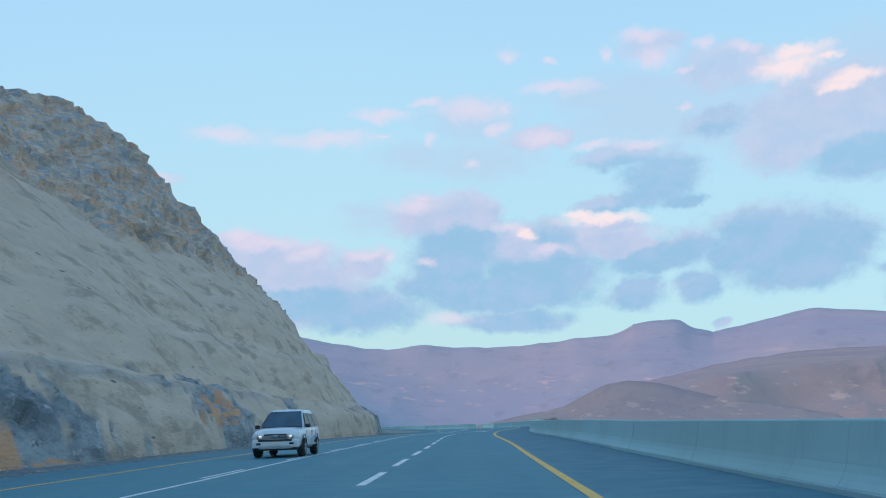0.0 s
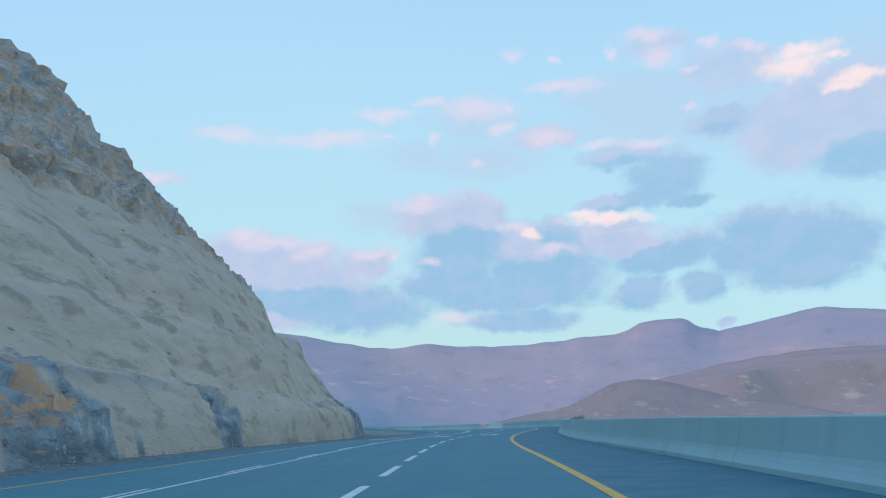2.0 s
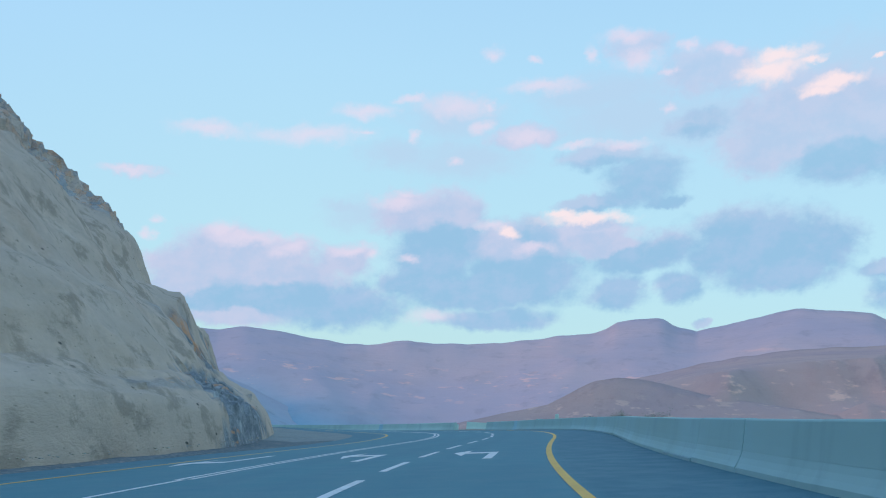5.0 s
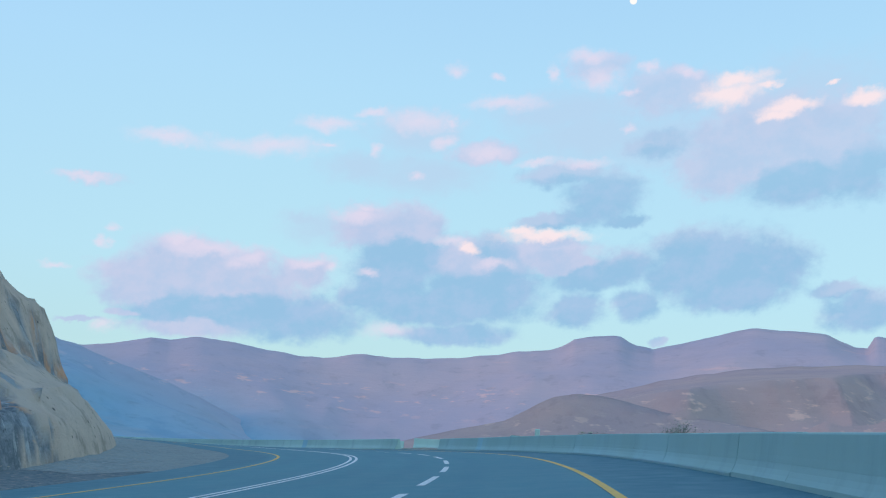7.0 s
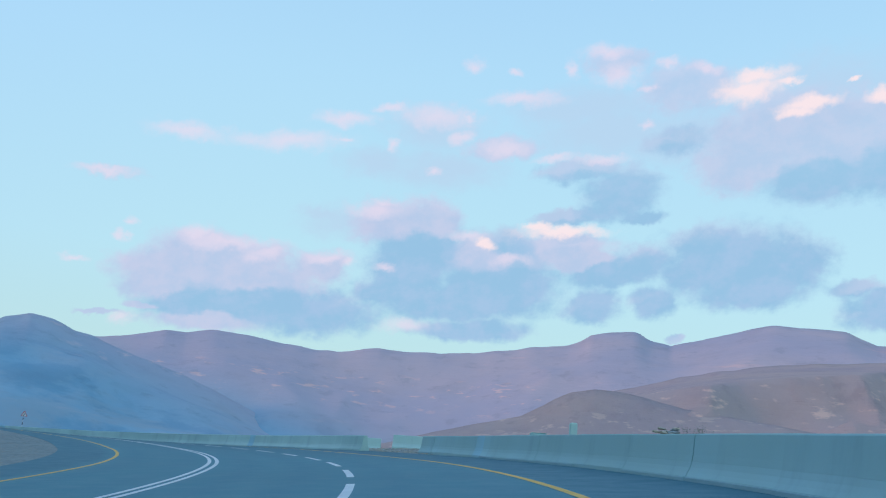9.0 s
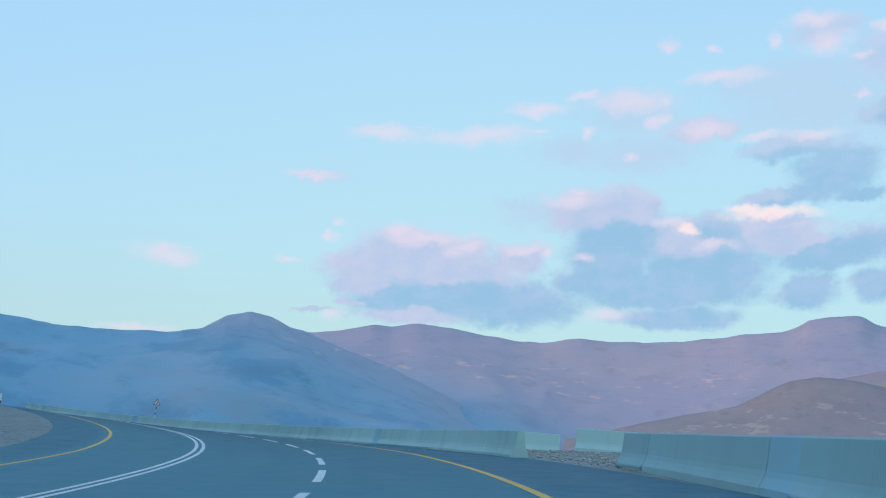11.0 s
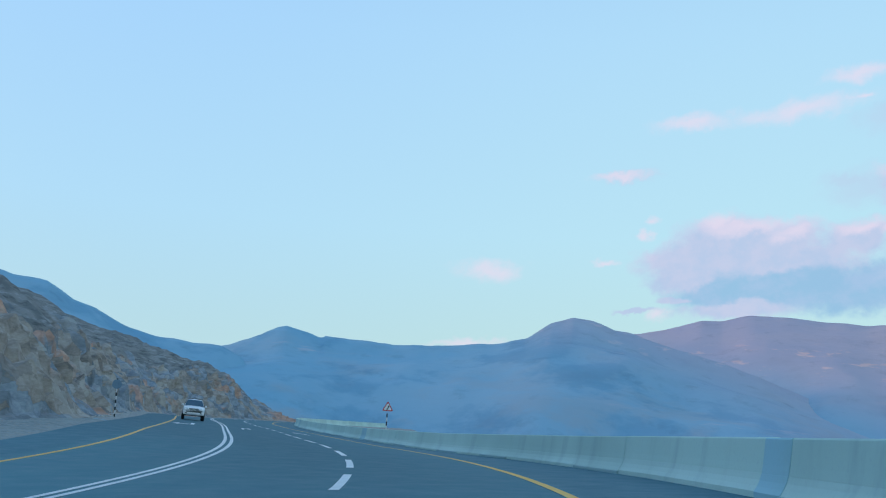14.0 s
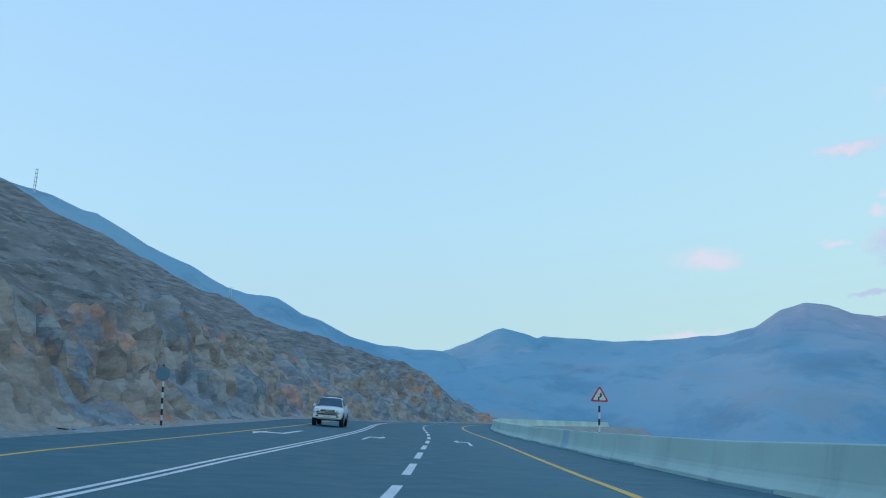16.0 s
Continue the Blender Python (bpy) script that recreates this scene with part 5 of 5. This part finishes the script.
def wheel(car, x, y, r, w):
    ob = None
    bm = bmesh.new()
    bmesh.ops.create_cone(bm, cap_ends=True, segments=28, radius1=r, radius2=r, depth=w)
    bmesh.ops.bevel(bm, geom=[e for e in bm.edges if len(e.link_faces) == 2 and e.calc_face_angle(0) > 1], offset=0.035, segments=2, affect="EDGES")
    bmesh.ops.transform(bm, matrix=pose(x, y, r, 0, 90, 0), verts=bm.verts)
    tyre = part("tyre", bm, TYRE, car)
    out = 1 if x > 0 else -1
    bm = bmesh.new()
    bmesh.ops.create_cone(bm, cap_ends=True, segments=24, radius1=r * 0.62, radius2=r * 0.62, depth=0.02)
    bmesh.ops.transform(bm, matrix=pose(x + out * (w / 2 + 0.004), y, r, 0, 90, 0), verts=bm.verts)
    rim = part("rim", bm, TRIM, tyre, "dark disc behind the spokes")
    bm = bmesh.new()
    for k in range(6):
        b2 = bmesh.new()
        box(b2, (0.03, r * 0.16, r * 0.56), (0, 0, r * 0.3))
        bmesh.ops.transform(b2, matrix=pose(x + out * (w / 2 + 0.012), y, r) @ pose(0, 0, 0, 60 * k), verts=b2.verts)
        tmp = bpy.data.meshes.new("spoke")
        b2.to_mesh(tmp)
        b2.free()
        bm.from_mesh(tmp)
        bpy.data.meshes.remove(tmp)
    bmesh.ops.create_cone(bm, cap_ends=True, segments=24, radius1=r * 0.15, radius2=r * 0.15, depth=0.05, matrix=pose(x + out * (w / 2 + 0.01), y, r, 0, 90, 0))
    part("spokes", bm, RIM, tyre, "alloy spokes")


def panel(car, name, corners, lift, mat, label=""):
    """A thin pane just proud of the body, from four corners."""
    a, b, c, d = [Vector(q) for q in corners]
    n = (b - a).cross(d - a).normalized() * lift
    v = [q + n for q in (a, b, c, d)] + [q - n * 0.5 for q in (a, b, c, d)]
    f = [(0, 1, 2, 3), (7, 6, 5, 4), (0, 4, 5, 1), (1, 5, 6, 2), (2, 6, 7, 3), (3, 7, 4, 0)]
    return part(name, mesh_from(name, v, f), mat, car, label)


def build_vehicle(name, m, label, category, paint, spec):
    car = thing(name, m, label, category)
    L, W, belt, roof = spec["length"] / 2, spec["width"] / 2, spec["belt"], spec["roof"]
    hood, sill = spec["hood"], spec["sill"]

    def section(w, bottom, top, crown):
        return [(0, bottom), (w * 0.86, bottom), (w * 0.97, bottom + 0.14), (w, bottom + 0.32), (w * 0.985, top - 0.12), (w * 0.93, top - 0.01), (w * 0.6, top + crown), (0, top + crown * 1.3)]

    stations = []
    for u, w, bottom, top, crown in ((-1.0, 0.86, sill + 0.16, belt - 0.16, 0.01), (-0.985, 0.93, sill + 0.12, belt - 0.03, 0.01), (-0.9, 0.985, sill + 0.05, belt, 0.0), (-0.5, 1.0, sill, belt, 0.0), (0.0, 1.0, sill, belt - 0.01, 0.0), (0.38, 1.0, sill, belt - 0.02, 0.02), (0.52, 0.995, sill, hood, 0.05), (0.80, 0.975, sill + 0.03, hood - 0.06, 0.06), (0.93, 0.93, sill + 0.06, hood - 0.14, 0.05), (0.985, 0.85, sill + 0.10, hood - 0.24, 0.02), (1.0, 0.74, sill + 0.14, hood - 0.34, 0.0)):
        stations.append((u * L, section(w * W, bottom, top, crown)))
    v, f = loft(stations)
    part("body", smooth_mesh("body", v, f, paint), None, car)
    # cabin
    y0, y1, y2, y3 = spec["cabin"]                      # foot of rear glass, roof rear, roof front, foot of windscreen
    wb, wr = W * 0.92, W * 0.68
    ring = lambda y, w, z: (y, w, z)
    rows = [(y0, wb, belt - 0.05), ((y0 + y1) / 2, (wb * 0.45 + wr * 0.55), (belt + roof) / 2 + 0.03), (y1, wr, roof - 0.04), (y1 + 0.15, wr, roof), (y2 - 0.12, wr, roof + 0.005), (y2, wr * 0.985, roof - 0.035), ((y2 + y3) / 2, (wb + wr) / 2, (belt + roof) / 2 - 0.03), (y3, wb, belt - 0.05)]
    cab = []
    for y, w, z in rows:
        cab.append((y, [(0, belt - 0.06), (wb, belt - 0.06), (wb * 0.999, belt - 0.05 + 0.001), ((wb + w) / 2, (belt + z) / 2), (w, max(z - 0.03, belt - 0.045)), (w * 0.88, max(z + 0.01, belt - 0.04)), (0, max(z + 0.035, belt - 0.035))]))
    v, f = loft(cab)
    part("cabin", smooth_mesh("cabin", v, f, paint, 30), None, car)
    mid = lambda t: (y3 + (y2 - y3) * t, wb + (wr - wb) * t, belt + (roof - 0.03 - belt) * t)
    a, b = mid(0.06), mid(0.93)
    panel(car, "windscreen", [(-a[1] * 0.93, a[0] + 0.03, a[2]), (a[1] * 0.93, a[0] + 0.03, a[2]), (b[1] * 0.93, b[0] + 0.05, b[2] + 0.02), (-b[1] * 0.93, b[0] + 0.05, b[2] + 0.02)], 0.03, SCREEN, "windscreen with reflected sky put into its blue")
    for sgn in (-1, 1):
        for k, (q0, q1) in enumerate(spec["panes"]):
            lo, hi = belt + 0.03, roof - 0.12
            wl, wh = wb + 0.012, wb + (wr - wb) * 0.86 + 0.012
            pts = [(sgn * wl, q0[0], lo), (sgn * wl, q1[0], lo), (sgn * wh, q1[1], hi), (sgn * wh, q0[1], hi)]
            panel(car, "side_window", pts if sgn > 0 else pts[::-1], 0.012, GLASS, "dark tinted side window")
        bm = bmesh.new()
        box(bm, (0.17, 0.11, 0.14), (sgn * (W + 0.04), y3 - 0.16, belt + 0.06), 0.03)
        part("mirror", bm, spec["mirror"], car, "door mirror")
        for y in (spec["axle_front"], spec["axle_rear"]):
            wheel(car, sgn * (W - 0.10), y, spec["wheel"], 0.24)
            # no cut-out: a dark disc stands for the shaded wheel opening
            bm = bmesh.new()
            bmesh.ops.create_cone(bm, cap_ends=True, segments=28, radius1=spec["wheel"] + 0.075, radius2=spec["wheel"] + 0.075, depth=0.05)
            bmesh.ops.transform(bm, matrix=pose(sgn * (W - 0.012), y, spec["wheel"] + 0.02, 0, 90, 0), verts=bm.verts)
            bmesh.ops.delete(bm, geom=[q for q in bm.verts if q.co.z < spec["wheel"] - 0.12], context="VERTS")
            part("wheel_arch_disc", bm, TRIM, car, "dark disc standing for the shaded wheel opening")
        # lamps
        bm = bmesh.new()
        box(bm, (0.46, 0.36, 0.20), (0, 0, 0), 0.055, 0.8)
        bmesh.ops.transform(bm, matrix=pose(sgn * W * 0.69, L * 0.905, hood - 0.235, 0, 0, sgn * -24), verts=bm.verts)
        lamp = part("headlight", bm, LAMP, car, "clear headlight")
        bm = bmesh.new()
        bmesh.ops.create_uvsphere(bm, u_segments=14, v_segments=8, radius=0.06, matrix=pose(sgn * W * 0.60, L * 0.905 + 0.19, hood - 0.25) @ Matrix.Diagonal((1.1, 0.6, 0.7, 1)))
        part("bulb", bm, spec["bulb"], lamp, "lamp bulb")
        bm = bmesh.new()
        box(bm, (0.17, 0.08, 0.08), (sgn * W * 0.66, L * 0.965 + 0.10, sill + 0.19), 0.025)
        part("fog_lamp", bm, TRIM, car, "dark fog lamp recess")
        bm = bmesh.new()
        box(bm, (0.03, spec["length"] * 0.40, 0.09), (sgn * (W + 0.004), -0.05, sill + 0.12), 0.01)
        part("sill_trim", bm, spec["stripe"], car, "lower door trim")
        bm = bmesh.new()
        box(bm, (0.02, 0.12, 0.035), (sgn * (W + 0.01), -0.2, belt - 0.14), 0.008)
        part("door_handle", bm, spec["mirror"], car)
        for y in spec["seams"]:
            bm = bmesh.new()
            box(bm, (0.012, 0.012, belt - sill - 0.2), (sgn * (W - 0.003), y, (belt + sill) / 2))
            part("door_seam", bm, GREY_TRIM, car)
    bm = bmesh.new()
    box(bm, (W * 0.92, 0.10, 0.17), (0, L * 0.975, hood - 0.25), 0.03)
    grille = part("grille", bm, TRIM, car, "black grille")
    for z in spec["bars"]:
        bm = bmesh.new()
        box(bm, (W * 0.86, 0.03, 0.022), (0, L * 0.975 + 0.055, z), 0.006)
        part("grille_bar", bm, CHROME, grille)
    bm = bmesh.new()
    box(bm, (0.16, 0.03, 0.07), (0, L * 0.975 + 0.06, hood - 0.245), 0.015)
    part("badge", bm, CHROME, grille)
    bm = bmesh.new()
    box(bm, (W * 1.88, 0.24, 0.30), (0, L * 0.965, sill + 0.20), 0.07)
    bumper = part("front_bumper", bm, spec["bumper"], car, "front bumper")
    bm = bmesh.new()
    box(bm, (W * 1.35, 0.06, 0.075), (0, L * 0.965 + 0.10, sill + 0.30), 0.015)
    part("air_intake", bm, TRIM, bumper)
    bm = bmesh.new()
    box(bm, (W * 1.3, 0.10, 0.10), (0, L * 0.965 + 0.08, sill + 0.06), 0.03)
    part("lower_grille", bm, GREY_TRIM, bumper)
    bm = bmesh.new()
    box(bm, (0.46, 0.02, 0.12), (0, L * 0.965 + 0.135, sill + 0.19), 0.005)
    part("number_plate", bm, PLATE, bumper, "plain pale plate")
    bm = bmesh.new()
    box(bm, (W * 1.7, 0.2, 0.2), (0, -L * 0.98, sill + 0.22), 0.05)
    part("rear_bumper", bm, spec["bumper"], car, "rear bumper")
    bm = bmesh.new()
    box(bm, (W * 1.62, spec["length"] * 0.86, 0.16), (0, 0, sill + 0.03))
    part("underbody", bm, TRIM, car, "dark underbody")
    return car


SILVER = simple("silver_paint", (0.70, 0.72, 0.74), 0.3, vary=0.02, coat=0.5)
WHITE_CAR = simple("white_paint", (0.82, 0.82, 0.82), 0.3, vary=0.02, coat=0.5)


def facing(s_, n_, back=True):
    """A pose on the road with wheels on its banked surface."""
    o = at(s_, n_, 0.006)
    ahead = (at(s_ + 1, n_) - at(s_ - 1, n_)).normalized() * (-1 if back else 1)
    up = (at(s_, n_ + 1) - at(s_, n_ - 1)).cross(at(s_ + 1, n_) - at(s_ - 1, n_)).normalized()
    right = ahead.cross(up).normalized()
    m = Matrix((right, ahead, up)).transposed().to_4x4()
    m.translation = o
    return m


suv_spec = dict(length=4.25, width=1.77, belt=1.02, roof=1.66, hood=0.99, sill=0.30, cabin=(-2.02, -1.72, 0.10, 0.98), wheel=0.345, axle_front=1.30, axle_rear=-1.22,
                panes=(((-1.90, -1.72), (-1.22, -1.14)), ((-1.15, -1.08), (-0.28, -0.26)), ((-0.20, -0.18), (0.78, 0.20))),
                seams=(-1.05, -0.24, 0.80), bars=(0.75,), bulb=lamp_on, mirror=TRIM, stripe=GREY_TRIM, bumper=SILVER)
suv = build_vehicle("suv", facing(35.0, -4.95), "silver compact SUV with tinted glass driving on the road", "car", SILVER, suv_spec)
for sgn in (-1, 1):
    pts = [(sgn * 0.886, -1.45, 0.80), (sgn * 0.889, -0.7, 0.64), (sgn * 0.889, 0.1, 0.58), (sgn * 0.886, -0.7, 0.72)]
    panel(suv, "side_decal", pts if sgn > 0 else pts[::-1], 0.012, GREY_TRIM, "swept grey side decal")
pick_spec = dict(length=5.25, width=1.86, belt=1.18, roof=1.76, hood=1.17, sill=0.42, cabin=(-0.98, -0.72, 0.40, 1.22), wheel=0.385, axle_front=1.62, axle_rear=-1.52,
                 panes=(((-0.80, -0.66), (-0.10, -0.08)), ((-0.02, 0.0), (1.02, 0.46))),
                 seams=(-0.90, -0.05, 1.05), bars=(0.88, 0.96), bulb=CHROME, mirror=WHITE_CAR, stripe=TRIM, bumper=WHITE_CAR)
pickup = build_vehicle("pickup_truck", facing(269.6, -6.15), "white double-cab pickup truck driving on the road", "car", WHITE_CAR, pick_spec)
bm = bmesh.new()
box(bm, (1.56, 1.5, 0.06), (0, -1.82, 1.185), 0.02)
part("bed_cover", bm, TRIM, pickup, "dark bed cover")
bm = bmesh.new()
box(bm, (1.2, 0.06, 0.05), (0, 0.2, 1.81), 0.02)
part("roof_bar", bm, TRIM, pickup, "dark roof bar")
